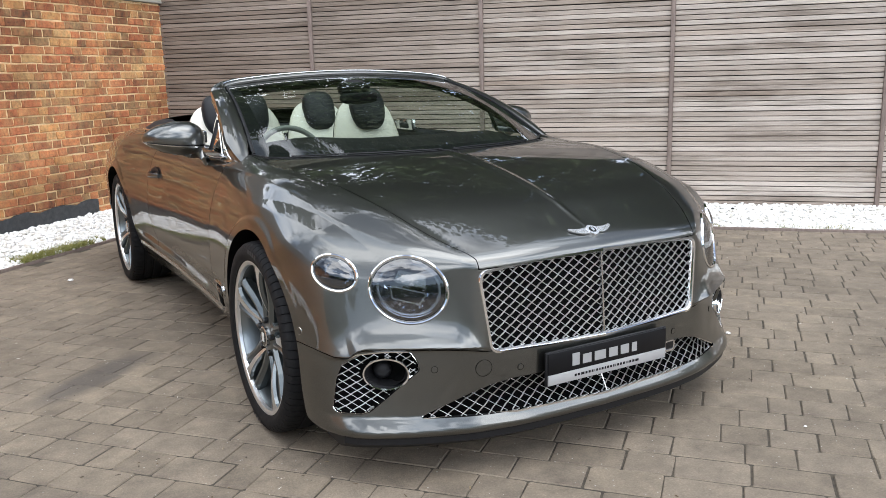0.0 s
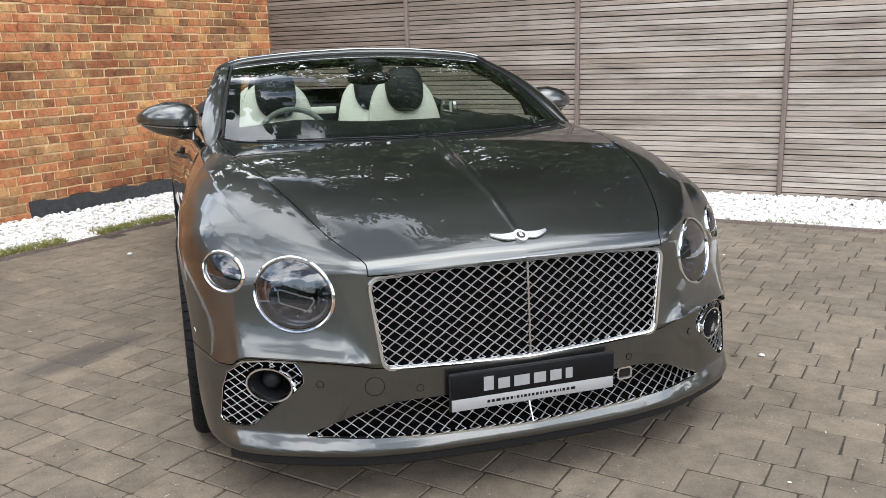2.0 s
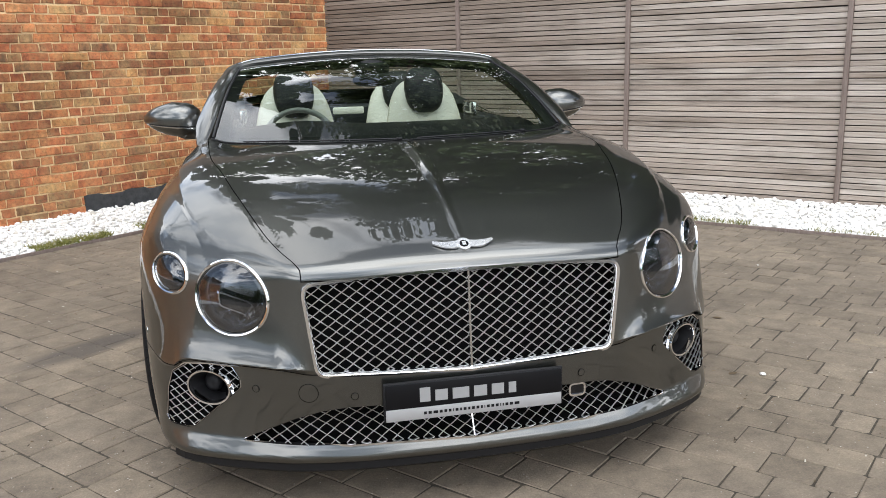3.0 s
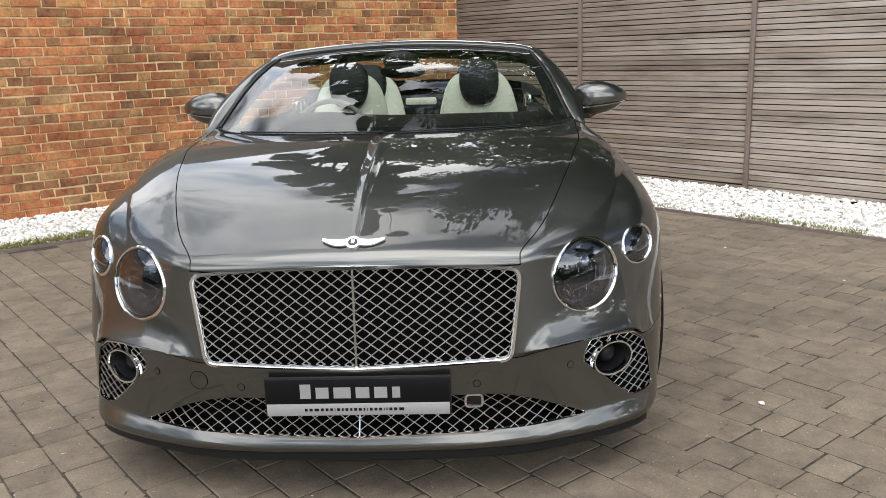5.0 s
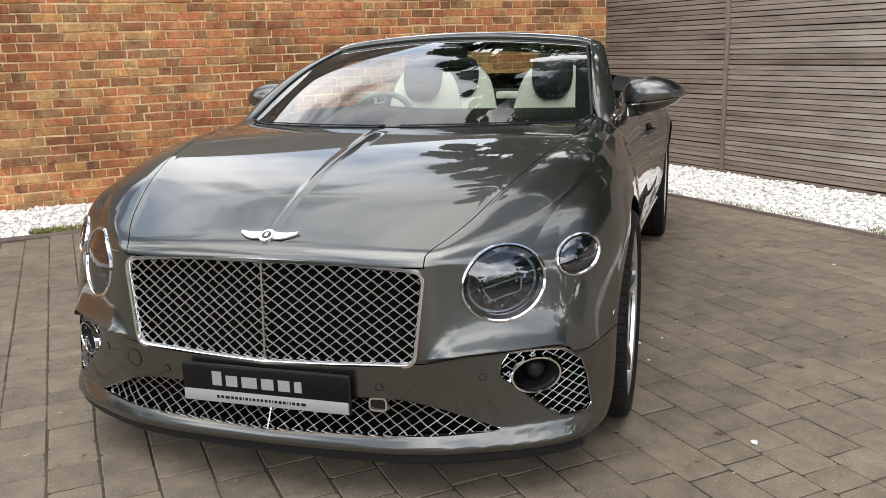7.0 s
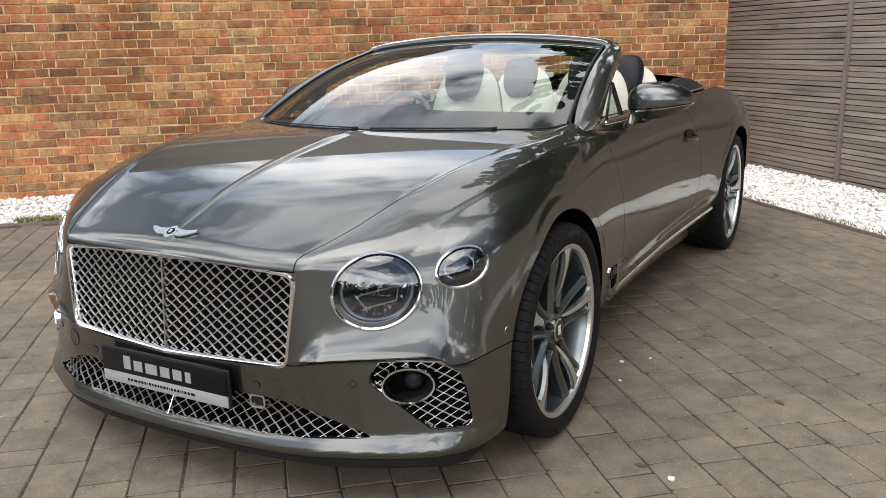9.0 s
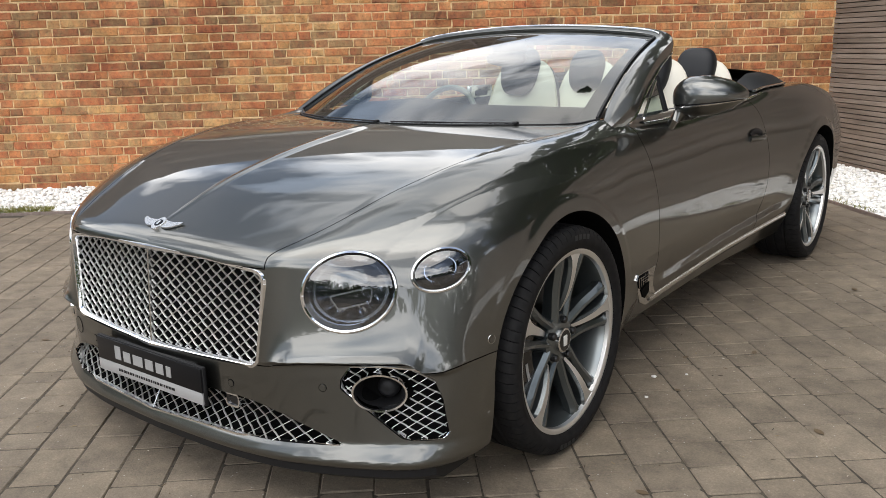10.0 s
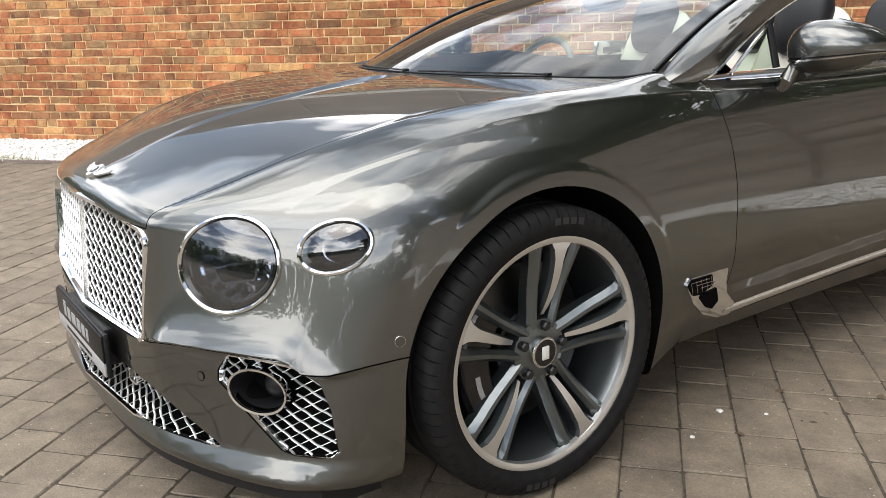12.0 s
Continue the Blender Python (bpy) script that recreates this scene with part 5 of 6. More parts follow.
def caliper(s, cy):
    c = holder("brake_caliper", car, "black brake caliper behind the spokes")
    pts = [(s * 0.875, cy + 0.185 * math.cos(a), WHEEL_Z + 0.185 * math.sin(a)) for a in np.linspace(math.radians(140), math.radians(222), 12)]
    add("casting", [sweep(np.array(pts), [(-0.055, -0.06), (-0.045, 0.016), (-0.034, 0.026), (0.034, 0.026), (0.045, 0.016), (0.055, -0.06)], up=(s, 0, 0))], GLOSSBLACK, c)
    a = math.radians(196)
    bar = [(s * 0.9025, cy + r * math.cos(t), WHEEL_Z + r * math.sin(t)) for t in np.linspace(a - 0.16, a + 0.16, 5) for r in (0.178, 0.192)]
    attach("lettering_bar", mesh_from("lettering_bar", bar, [(2 * i, 2 * i + 1, 2 * i + 3, 2 * i + 2) for i in range(4)], PLATEWHITE, smooth=False), c, "pale lettering bar")


BARGREY = material("tyre_mark_grey", (0.020, 0.020, 0.020), 0.7)
tv, tf_ = tyre_mesh()
tyre_me = mesh_from("tyre", tv, tf_, RUBBER)
tyre_me.set_sharp_from_angle(angle=radians(40))
HUB_X = 0.832
for s in (1, -1):
    for cy, roll in ((WHEEL_Y, radians(83)), (WHEEL_Y + WHEELBASE, radians(70))):
        turn = Matrix.Translation((s * HUB_X, cy, WHEEL_Z)) @ (Matrix.Identity(4) if s > 0 else Matrix.Rotation(math.pi, 4, "Z"))
        wheel(turn, roll, tyre_me)
        caliper(s, cy)

# ---------- the yard ----------
CORNER = Vector((0.16, 6.47, 0))
# local frames: x runs from the corner along the wall or fence; the yard lies on +y of the wall, on -y of the fence
WALL_M = Matrix.Translation(CORNER) @ Matrix.Rotation(radians(180 + 41.2), 4, "Z")
FENCE_M = Matrix.Translation(CORNER) @ Matrix.Rotation(radians(-45.9), 4, "Z")
PAVE_M = Matrix.Translation(CORNER) @ Matrix.Rotation(radians(-48.8), 4, "Z")


def position(m, scale, detail=4.0, rough=0.6, stretch=(1, 1, 1)):
    """Noise laid out in the place itself."""
    g = m.node_tree.nodes.new("ShaderNodeNewGeometry")
    mp = node(m, "ShaderNodeMapping")
    mp.inputs["Scale"].default_value = stretch
    n = node(m, "ShaderNodeTexNoise", Scale=scale, Detail=detail, Roughness=rough)
    link(m, g, "Position", mp, "Vector")
    link(m, mp, "Vector", n, "Vector")
    return n


def random_of(m, island):
    """A random value for each loose piece: by island in a joined mesh, by object for single pieces."""
    n = m.node_tree.nodes.new("ShaderNodeNewGeometry" if island else "ShaderNodeObjectInfo")
    return n, "Random Per Island" if island else "Random"


def brick_material(island):
    m = material("brick_joined" if island else "brick", rough=0.88)
    src, sock = random_of(m, island)
    pal = [(0.0, (0.500, 0.165, 0.072)), (0.14, (0.390, 0.112, 0.048)), (0.25, (0.560, 0.225, 0.092)), (0.37, (0.215, 0.088, 0.044)), (0.45, (0.470, 0.180, 0.070)),
           (0.55, (0.330, 0.195, 0.090)), (0.64, (0.560, 0.300, 0.110)), (0.72, (0.130, 0.066, 0.038)), (0.79, (0.255, 0.165, 0.085)), (0.88, (0.580, 0.370, 0.160)), (0.93, (0.290, 0.110, 0.055))]
    r = ramp(m, pal)
    r.color_ramp.interpolation = "CONSTANT"
    link(m, src, sock, r, "Fac")
    # kiln bands and flashed ends inside each brick
    band = position(m, 5.0, 3.0, 0.6, (2.4, 2.4, 1.5))
    rk = ramp(m, [(0.32, (0.12, 0.062, 0.036)), (0.44, (0.50, 0.195, 0.080)), (0.57, (0.40, 0.250, 0.115)), (0.68, (0.68, 0.41, 0.18))])
    link(m, band, "Fac", rk, "Fac")
    k = blend(m, "MIX", 0.42, (r, "Color"), (rk, "Color"))
    big = position(m, 9.0, 4.0, 0.7)
    fine = position(m, 42.0, 6.0, 0.7)
    rb = ramp(m, [(0.30, (0.66, 0.66, 0.66)), (0.72, (1.25, 1.24, 1.20))])
    link(m, big, "Fac", rb, "Fac")
    rf = ramp(m, [(0.26, (0.38, 0.37, 0.37)), (0.46, (0.98, 0.98, 0.98)), (0.75, (1.26, 1.24, 1.20))])
    link(m, fine, "Fac", rf, "Fac")
    a = blend(m, "MULTIPLY", 1.0, (k, "Result"), (rb, "Color"))
    b = blend(m, "MULTIPLY", 1.0, (a, "Result"), (rf, "Color"))
    # smears of mortar and lime on some faces
    sm = position(m, 7.0, 6.0, 0.7, (1, 1, 1.8))
    rs = ramp(m, [(0.64, (0, 0, 0)), (0.78, (0.70, 0.70, 0.70))])
    link(m, sm, "Fac", rs, "Fac")
    c = blend(m, "MIX", (rs, "Color"), (b, "Result"), (0.58, 0.37, 0.175))
    # batches laid darker or paler, a stride across
    batch = position(m, 0.9, 3.0, 0.6, (1, 1, 1.6))
    rt = ramp(m, [(0.36, (0.70, 0.63, 0.58)), (0.50, (1.0, 0.97, 0.95)), (0.66, (1.18, 1.14, 1.12))])
    link(m, batch, "Fac", rt, "Fac")
    d = blend(m, "MULTIPLY", 1.0, (c, "Result"), (rt, "Color"))
    link(m, d, "Result", bsdf(m), "Base Color")
    bump(m, fine, "Fac", 0.8, 0.008)
    return m


BRICK, BRICKS = brick_material(False), brick_material(True)
MORTAR = material("sand_mortar", (0.46, 0.36, 0.24), 0.95)
mn = position(MORTAR, 30.0, 6.0, 0.7)
mr = ramp(MORTAR, [(0.3, (0.54, 0.375, 0.195)), (0.7, (0.84, 0.635, 0.360))])
link(MORTAR, mn, "Fac", mr, "Fac")
link(MORTAR, mr, "Color", bsdf(MORTAR), "Base Color")
bump(MORTAR, mn, "Fac", 0.8, 0.006)
COPING = material("pale_concrete", (0.40, 0.37, 0.32), 0.9)
BITUMEN = material("bitumen_paint", (0.030, 0.034, 0.038), 0.55)
bn = position(BITUMEN, 24.0, 5.0)
br_ = ramp(BITUMEN, [(0.3, (0.020, 0.023, 0.026)), (0.7, (0.060, 0.062, 0.064))])
link(BITUMEN, bn, "Fac", br_, "Fac")
link(BITUMEN, br_, "Color", bsdf(BITUMEN), "Base Color")
bump(BITUMEN, bn, "Fac", 0.6, 0.006)


def fence_material():
    m = material("weathered_slat", rough=0.8)
    src, sock = random_of(m, False)
    r = ramp(m, [(0.0, (0.328, 0.280, 0.236)), (0.3, (0.374, 0.325, 0.280)), (0.6, (0.424, 0.375, 0.328)), (0.85, (0.494, 0.445, 0.396)), (1.0, (0.348, 0.286, 0.234))])
    link(m, src, sock, r, "Fac")
    grain = noise_node(m, 9.0, 8.0, 0.7, (0.35, 6.0, 30.0))
    rg = ramp(m, [(0.28, (0.62, 0.60, 0.58)), (0.55, (1.0, 1.0, 1.0)), (0.8, (1.25, 1.25, 1.25))])
    link(m, grain, "Fac", rg, "Fac")
    blot = position(m, 1.3, 4.0, 0.6, (1, 1, 7.0))
    rb = ramp(m, [(0.30, (0.56, 0.53, 0.50)), (0.50, (0.98, 0.97, 0.96)), (0.75, (1.14, 1.12, 1.11))])
    link(m, blot, "Fac", rb, "Fac")
    a = blend(m, "MULTIPLY", 1.0, (r, "Color"), (rg, "Color"))
    b = blend(m, "MULTIPLY", 1.0, (a, "Result"), (rb, "Color"))
    # browner by the corner, paler further along; corner shade is mixed into the colour
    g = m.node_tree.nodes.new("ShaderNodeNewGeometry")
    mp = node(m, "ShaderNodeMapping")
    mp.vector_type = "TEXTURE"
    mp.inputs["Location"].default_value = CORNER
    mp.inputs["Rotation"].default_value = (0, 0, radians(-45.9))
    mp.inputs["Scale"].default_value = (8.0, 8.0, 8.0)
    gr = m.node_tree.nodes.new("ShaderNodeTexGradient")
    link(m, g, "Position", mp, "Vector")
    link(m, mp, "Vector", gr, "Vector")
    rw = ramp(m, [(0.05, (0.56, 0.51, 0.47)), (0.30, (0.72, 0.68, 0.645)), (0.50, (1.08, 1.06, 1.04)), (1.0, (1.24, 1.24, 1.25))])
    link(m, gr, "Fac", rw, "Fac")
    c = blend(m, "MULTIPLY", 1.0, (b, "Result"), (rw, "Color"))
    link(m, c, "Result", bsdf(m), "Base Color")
    bump(m, grain, "Fac", 0.5, 0.004)
    return m


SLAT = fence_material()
POST = material("fence_post_wood", (0.20, 0.155, 0.130), 0.8)
pn = position(POST, 14.0, 6.0, 0.7, (3, 3, 0.4))
pr = ramp(POST, [(0.3, (0.145, 0.108, 0.090)), (0.7, (0.26, 0.205, 0.175))])
link(POST, pn, "Fac", pr, "Fac")
link(POST, pr, "Color", bsdf(POST), "Base Color")
# dark brown that puts the shade between slats into a sheet's colour
GAPSHADE = material("gap_shade", (0.035, 0.028, 0.024), 0.95)


def paving_material(island):
    m = material("paver_joined" if island else "paver", rough=0.85)
    src, sock = random_of(m, island)
    r = ramp(m, [(0.0, (0.172, 0.140, 0.104)), (0.35, (0.186, 0.152, 0.114)), (0.7, (0.200, 0.164, 0.124)), (1.0, (0.218, 0.178, 0.131))])
    link(m, src, sock, r, "Fac")
    big = position(m, 0.9, 4.0, 0.6)
    rb = ramp(m, [(0.30, (0.78, 0.77, 0.76)), (0.70, (1.16, 1.15, 1.13))])
    link(m, big, "Fac", rb, "Fac")
    med = position(m, 9.0, 5.0, 0.7)
    rm_ = ramp(m, [(0.28, (0.66, 0.65, 0.64)), (0.50, (0.98, 0.98, 0.97)), (0.72, (1.28, 1.27, 1.24))])
    link(m, med, "Fac", rm_, "Fac")
    fine = position(m, 130.0, 4.0, 0.7)
    rf = ramp(m, [(0.28, (0.74, 0.74, 0.74)), (0.62, (1.06, 1.06, 1.06)), (0.72, (1.5, 1.48, 1.42))])
    link(m, fine, "Fac", rf, "Fac")
    a = blend(m, "MULTIPLY", 1.0, (r, "Color"), (rb, "Color"))
    b = blend(m, "MULTIPLY", 1.0, (a, "Result"), (rm_, "Color"))
    c = blend(m, "MULTIPLY", 1.0, (b, "Result"), (rf, "Color"))
    # a long oily mark and small pale specks
    g = m.node_tree.nodes.new("ShaderNodeNewGeometry")
    mp = node(m, "ShaderNodeMapping")
    mp.vector_type = "TEXTURE"
    mp.inputs["Location"].default_value = (-1.42, 0.97, 0)
    mp.inputs["Rotation"].default_value = (0, 0, radians(42))
    mp.inputs["Scale"].default_value = (0.46, 0.14, 1)
    gr = m.node_tree.nodes.new("ShaderNodeTexGradient")
    gr.gradient_type = "SPHERICAL"
    link(m, g, "Position", mp, "Vector")
    link(m, mp, "Vector", gr, "Vector")
    mul = blend(m, "MULTIPLY", 1.0, (gr, "Color"), (rm_, "Color"))
    rg = ramp(m, [(0.10, (0, 0, 0)), (0.50, (0.70, 0.70, 0.70))])
    link(m, mul, "Result", rg, "Fac")
    d = blend(m, "MIX", (rg, "Color"), (c, "Result"), (0.060, 0.052, 0.046))
    vo = node(m, "ShaderNodeTexVoronoi", Scale=28.0)
    link(m, g, "Position", vo, "Vector")
    rv = ramp(m, [(0.055, (0.75, 0.75, 0.75)), (0.085, (0, 0, 0))])
    link(m, vo, "Distance", rv, "Fac")
    e = blend(m, "MIX", (rv, "Color"), (d, "Result"), (0.44, 0.42, 0.38))
    link(m, e, "Result", bsdf(m), "Base Color")
    bump(m, fine, "Fac", 0.55, 0.004)
    return m


PAVER, PAVERS = paving_material(False), paving_material(True)
SAND = material("joint_sand", (0.085, 0.075, 0.062), 0.95)
sn = position(SAND, 35.0, 5.0)
sr = ramp(SAND, [(0.3, (0.026, 0.021, 0.015)), (0.7, (0.085, 0.070, 0.050))])
link(SAND, sn, "Fac", sr, "Fac")
link(SAND, sr, "Color", bsdf(SAND), "Base Color")

# ground to the horizon, with the yard's paving laid in it
bm = bmesh.new()
box(bm, (-400, -400, -0.30), (400, 400, -0.0034))
ground = tagged(part("ground", bm, SAND, None, smooth=False), "dark sand bed under the block paving", "ground", kind="structure")

# brick wall: mortar core, then bricks proud of it
WALL_LEN, WALL_H = 13.0, 2.08
bm = bmesh.new()
box(bm, (-0.05, -0.22, -0.05), (WALL_LEN, -0.0050, WALL_H))
wall = tagged(part("wall_brick", bm, MORTAR, None, smooth=False, at=WALL_M), "old wall of mixed orange, red and buff bricks with sandy joints", "brick wall", kind="structure")
bm = bmesh.new()
for i in range(15):
    box(bm, (-0.06 + i * 0.88, -0.27, WALL_H + 0.004), (0.814 + i * 0.88, 0.035, WALL_H + 0.075), 0.008)
part("coping", bm, COPING, wall, "pale concrete coping")
# band of black damp-proofing at the wall's foot
rng = random.Random(5)
top_ = [(1.20 + 0.045 * i, 0.195 + 0.012 * math.sin(i * 0.7) + rng.uniform(-0.006, 0.006)) for i in range(41)]
ring = [(1.20, 0.02), (3.0, 0.02)] + top_[::-1]
v, f = prism(ring, (0, 0, 0), (1, 0, 0), (0, 0, 1), (0, 1, 0), -0.004, 0.013)
add("damp_proof_band", [(v, f)], BITUMEN, wall, "band of black bitumen at the wall foot", smooth=False)

# slatted fence: posts, horizontal slats, a dark sheet as the shade behind them
fence = thing("fence", "tall weathered grey-brown fence of close horizontal wooden slats", "fence", at=FENCE_M, kind="structure")
FENCE_LEN, FENCE_H, BAY, FIRST = 10.45, 2.35, 1.752, -0.035
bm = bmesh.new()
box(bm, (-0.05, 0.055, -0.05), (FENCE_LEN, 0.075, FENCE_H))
part("gap_shade", bm, GAPSHADE, fence, smooth=False)
bm = bmesh.new()
box(bm, (-0.019, -0.014, 0.0), (0.019, 0.05, FENCE_H), 0.003)
post_me = part("fence_post", bm, POST, fence, "narrow vertical batten", at=Matrix.Translation((FIRST, 0, 0)))
for i in range(1, 7):
    attach("fence_post", post_me.data, fence, at=Matrix.Translation((FIRST + i * BAY, 0, 0)))
bm = bmesh.new()
box(bm, (0, 0, 0), (BAY - 0.040, 0.020, 0.0375), 0.0022, 1)
slat_me = bpy.data.meshes.new("slat")
bm.to_mesh(slat_me)
bm.free()
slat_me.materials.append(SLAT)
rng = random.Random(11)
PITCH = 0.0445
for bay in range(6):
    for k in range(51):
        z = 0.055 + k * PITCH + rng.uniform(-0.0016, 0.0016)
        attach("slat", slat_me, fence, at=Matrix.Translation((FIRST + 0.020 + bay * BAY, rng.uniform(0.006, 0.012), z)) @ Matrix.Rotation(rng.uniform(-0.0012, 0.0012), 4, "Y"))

# the same slatted screen stands on behind the brick wall and rises above it
SCREEN_M = WALL_M @ Matrix.Translation((0.0, -0.36, 0.0)) @ Matrix.Rotation(math.pi, 4, "Z")
high = thing("fence_over_wall", "slatted wooden screen rising above the brick wall", "fence", at=SCREEN_M, kind="structure")
# the upper screen's gaps get the same dark sheet for their shade
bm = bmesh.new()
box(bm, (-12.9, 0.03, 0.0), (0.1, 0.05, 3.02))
part("gap_shade", bm, GAPSHADE, high, smooth=False)
for i in range(8):
    attach("fence_post", post_me.data, high, at=Matrix.Translation((-0.05 - i * BAY, 0, 0.66)))
for bay in range(7):
    for k in range(23):
        attach("slat", slat_me, high, at=Matrix.Translation((-0.05 - (bay + 1) * BAY + 0.020, rng.uniform(0.006, 0.012), 2.00 + k * PITCH)))

# white stones between paving and walls
STONE = material("white_stone", (0.78, 0.76, 0.72), 0.7)
src, sock = random_of(STONE, True)
r = ramp(STONE, [(0.0, (0.60, 0.57, 0.50)), (0.10, (0.78, 0.755, 0.70)), (0.5, (0.86, 0.85, 0.82)), (1.0, (0.92, 0.915, 0.90))])
link(STONE, src, sock, r, "Fac")
st = position(STONE, 60.0, 4.0)
rs_ = ramp(STONE, [(0.3, (0.80, 0.79, 0.77)), (0.6, (1.0, 1.0, 1.0))])
link(STONE, st, "Fac", rs_, "Fac")
mixed = blend(STONE, "MULTIPLY", 1.0, (r, "Color"), (rs_, "Color"))
link(STONE, mixed, "Result", bsdf(STONE), "Base Color")
STRIP = 0.925


def stones(seed, length, side, m):
    g = np.random.default_rng(seed)
    t = (1 + 5 ** 0.5) / 2
    base = np.array([(-1, t, 0), (1, t, 0), (-1, -t, 0), (1, -t, 0), (0, -1, t), (0, 1, t), (0, -1, -t), (0, 1, -t), (t, 0, -1), (t, 0, 1), (-t, 0, -1), (-t, 0, 1)]) / 1.9
    tri = np.array([(0, 11, 5), (0, 5, 1), (0, 1, 7), (0, 7, 10), (0, 10, 11), (1, 5, 9), (5, 11, 4), (11, 10, 2), (10, 7, 6), (7, 1, 8), (3, 9, 4), (3, 4, 2), (3, 2, 6), (3, 6, 8), (3, 8, 9), (4, 9, 5), (2, 4, 11), (6, 2, 10), (8, 6, 7), (9, 8, 1)])
    cell = 0.036
    xs, ys = np.meshgrid(np.arange(0.0, length, cell), np.arange(0.0, STRIP, cell))
    n = xs.size
    x = xs.ravel() + g.uniform(-0.5, 0.5, n) * cell
    y = np.clip(ys.ravel() + g.uniform(-0.5, 0.5, n) * cell, 0.012, STRIP)
    z = 0.062 - 0.042 * (y / STRIP) ** 2 + g.uniform(-0.012, 0.010, n)
    size = np.stack([g.uniform(0.015, 0.031, n), g.uniform(0.013, 0.024, n), g.uniform(0.009, 0.017, n)], -1)
    a, b = g.uniform(0, 2 * math.pi, n), g.normal(0, 0.35, n)
    p = (base[None] * (1 + g.uniform(-0.22, 0.22, (n, 12, 1)))) * size[:, None]
    p = np.stack([p[..., 0], p[..., 1] * np.cos(b)[:, None] - p[..., 2] * np.sin(b)[:, None], p[..., 1] * np.sin(b)[:, None] + p[..., 2] * np.cos(b)[:, None]], -1)
    p = np.stack([p[..., 0] * np.cos(a)[:, None] - p[..., 1] * np.sin(a)[:, None], p[..., 0] * np.sin(a)[:, None] + p[..., 1] * np.cos(a)[:, None], p[..., 2]], -1)
    p = p + np.stack([x, side * y, z], -1)[:, None]
    faces = (tri[None] + 12 * np.arange(n)[:, None, None]).reshape(-1, 3)
    me = mesh_from("white_gravel", p.reshape(-1, 3).tolist(), faces.tolist(), STONE, smooth=False)
    ob = attach("white_gravel", me, None, at=m)
    return tagged(ob, "strip of white stone chippings along the yard edge", "gravel", kind="stuff")


stones(3, 12.2, 1, WALL_M)
stones(4, 10.3, -1, FENCE_M)
for m, side, length in ((WALL_M, 1, 12.5), (FENCE_M, -1, 10.4)):
    bm = bmesh.new()
    lo, hi = (0, STRIP - 0.004), (length, STRIP + 0.014)
    box(bm, (0.0, min(side * lo[1], side * hi[1]), -0.02), (length, max(side * lo[1], side * hi[1]), 0.022), 0.002)
    tagged(part("edging", bm, POST, None, at=m), "thin timber edging between stones and paving", "edging", kind="structure")
    bm = bmesh.new()
    box(bm, (0.0, min(0, side * (STRIP - 0.006)), -0.02), (length, max(0, side * (STRIP - 0.006)), 0.018))
    tagged(part("gravel_bed", bm, STONE, None, smooth=False, at=m), "pale bed under the white stones", "gravel bed", kind="structure")

# moss and grass along the edging
MOSS = material("moss_green", (0.10, 0.12, 0.03), 0.9)
src, sock = random_of(MOSS, True)
r = ramp(MOSS, [(0.0, (0.13, 0.15, 0.030)), (0.5, (0.22, 0.22, 0.055)), (1.0, (0.34, 0.30, 0.11))])
link(MOSS, src, sock, r, "Fac")
link(MOSS, r, "Color", bsdf(MOSS), "Base Color")


def moss(seed, spans, side, m):
    g = random.Random(seed)
    verts, faces = [], []
    for a, b, dens, wide in spans:
        for _ in range(int((b - a) * dens)):
            u = g.uniform(a, b)
            if noise.noise((u * 2.3, seed, 0)) < -0.05:
                continue
            y = side * (STRIP + 0.012 - abs(g.gauss(0, wide)))
            h, w, t = g.uniform(0.010, 0.040), g.uniform(0.0015, 0.004), g.uniform(0, 2 * math.pi)
            lean = g.uniform(0.1, 0.9) * h
            o = len(verts)
            z = 0.015 + 0.02 * g.random()
            cx, cy = math.cos(t), math.sin(t)
            verts += [(u - w * cy, y + w * cx, z), (u + w * cy, y - w * cx, z), (u + lean * cx * 0.5, y + lean * cy * 0.5, z + h * 0.7), (u + lean * cx, y + lean * cy, z + h)]
            faces += [(o, o + 1, o + 2), (o + 1, o + 3, o + 2)]
    ob = attach("edge_moss", mesh_from("edge_moss", verts, faces, MOSS, smooth=False), None, at=m)
    tagged(ob, "moss and thin grass along the edging", "moss", kind="stuff")


moss(1, [(2.2, 4.4, 4200, 0.075), (4.4, 8.6, 2600, 0.055), (8.6, 11.5, 250, 0.03)], 1, WALL_M)
moss(2, [(1.2, 7.5, 180, 0.02), (3.9, 4.8, 500, 0.04)], -1, FENCE_M)

# ---------- trees beyond the fence and across the road, met mostly in reflections ----------
LEAF = material("tree_leaf", (0.080, 0.110, 0.040), 0.55)
src, sock = random_of(LEAF, True)
r = ramp(LEAF, [(0.0, (0.035, 0.055, 0.018)), (0.5, (0.065, 0.098, 0.030)), (1.0, (0.115, 0.148, 0.050))])
link(LEAF, src, sock, r, "Fac")
link(LEAF, r, "Color", bsdf(LEAF), "Base Color")
BARK = material("bark", (0.11, 0.085, 0.062), 0.9)
bk_ = noise_node(BARK, 8.0, 6.0, 0.7, (3, 3, 0.5))
bump(BARK, bk_, "Fac", 0.8, 0.03)


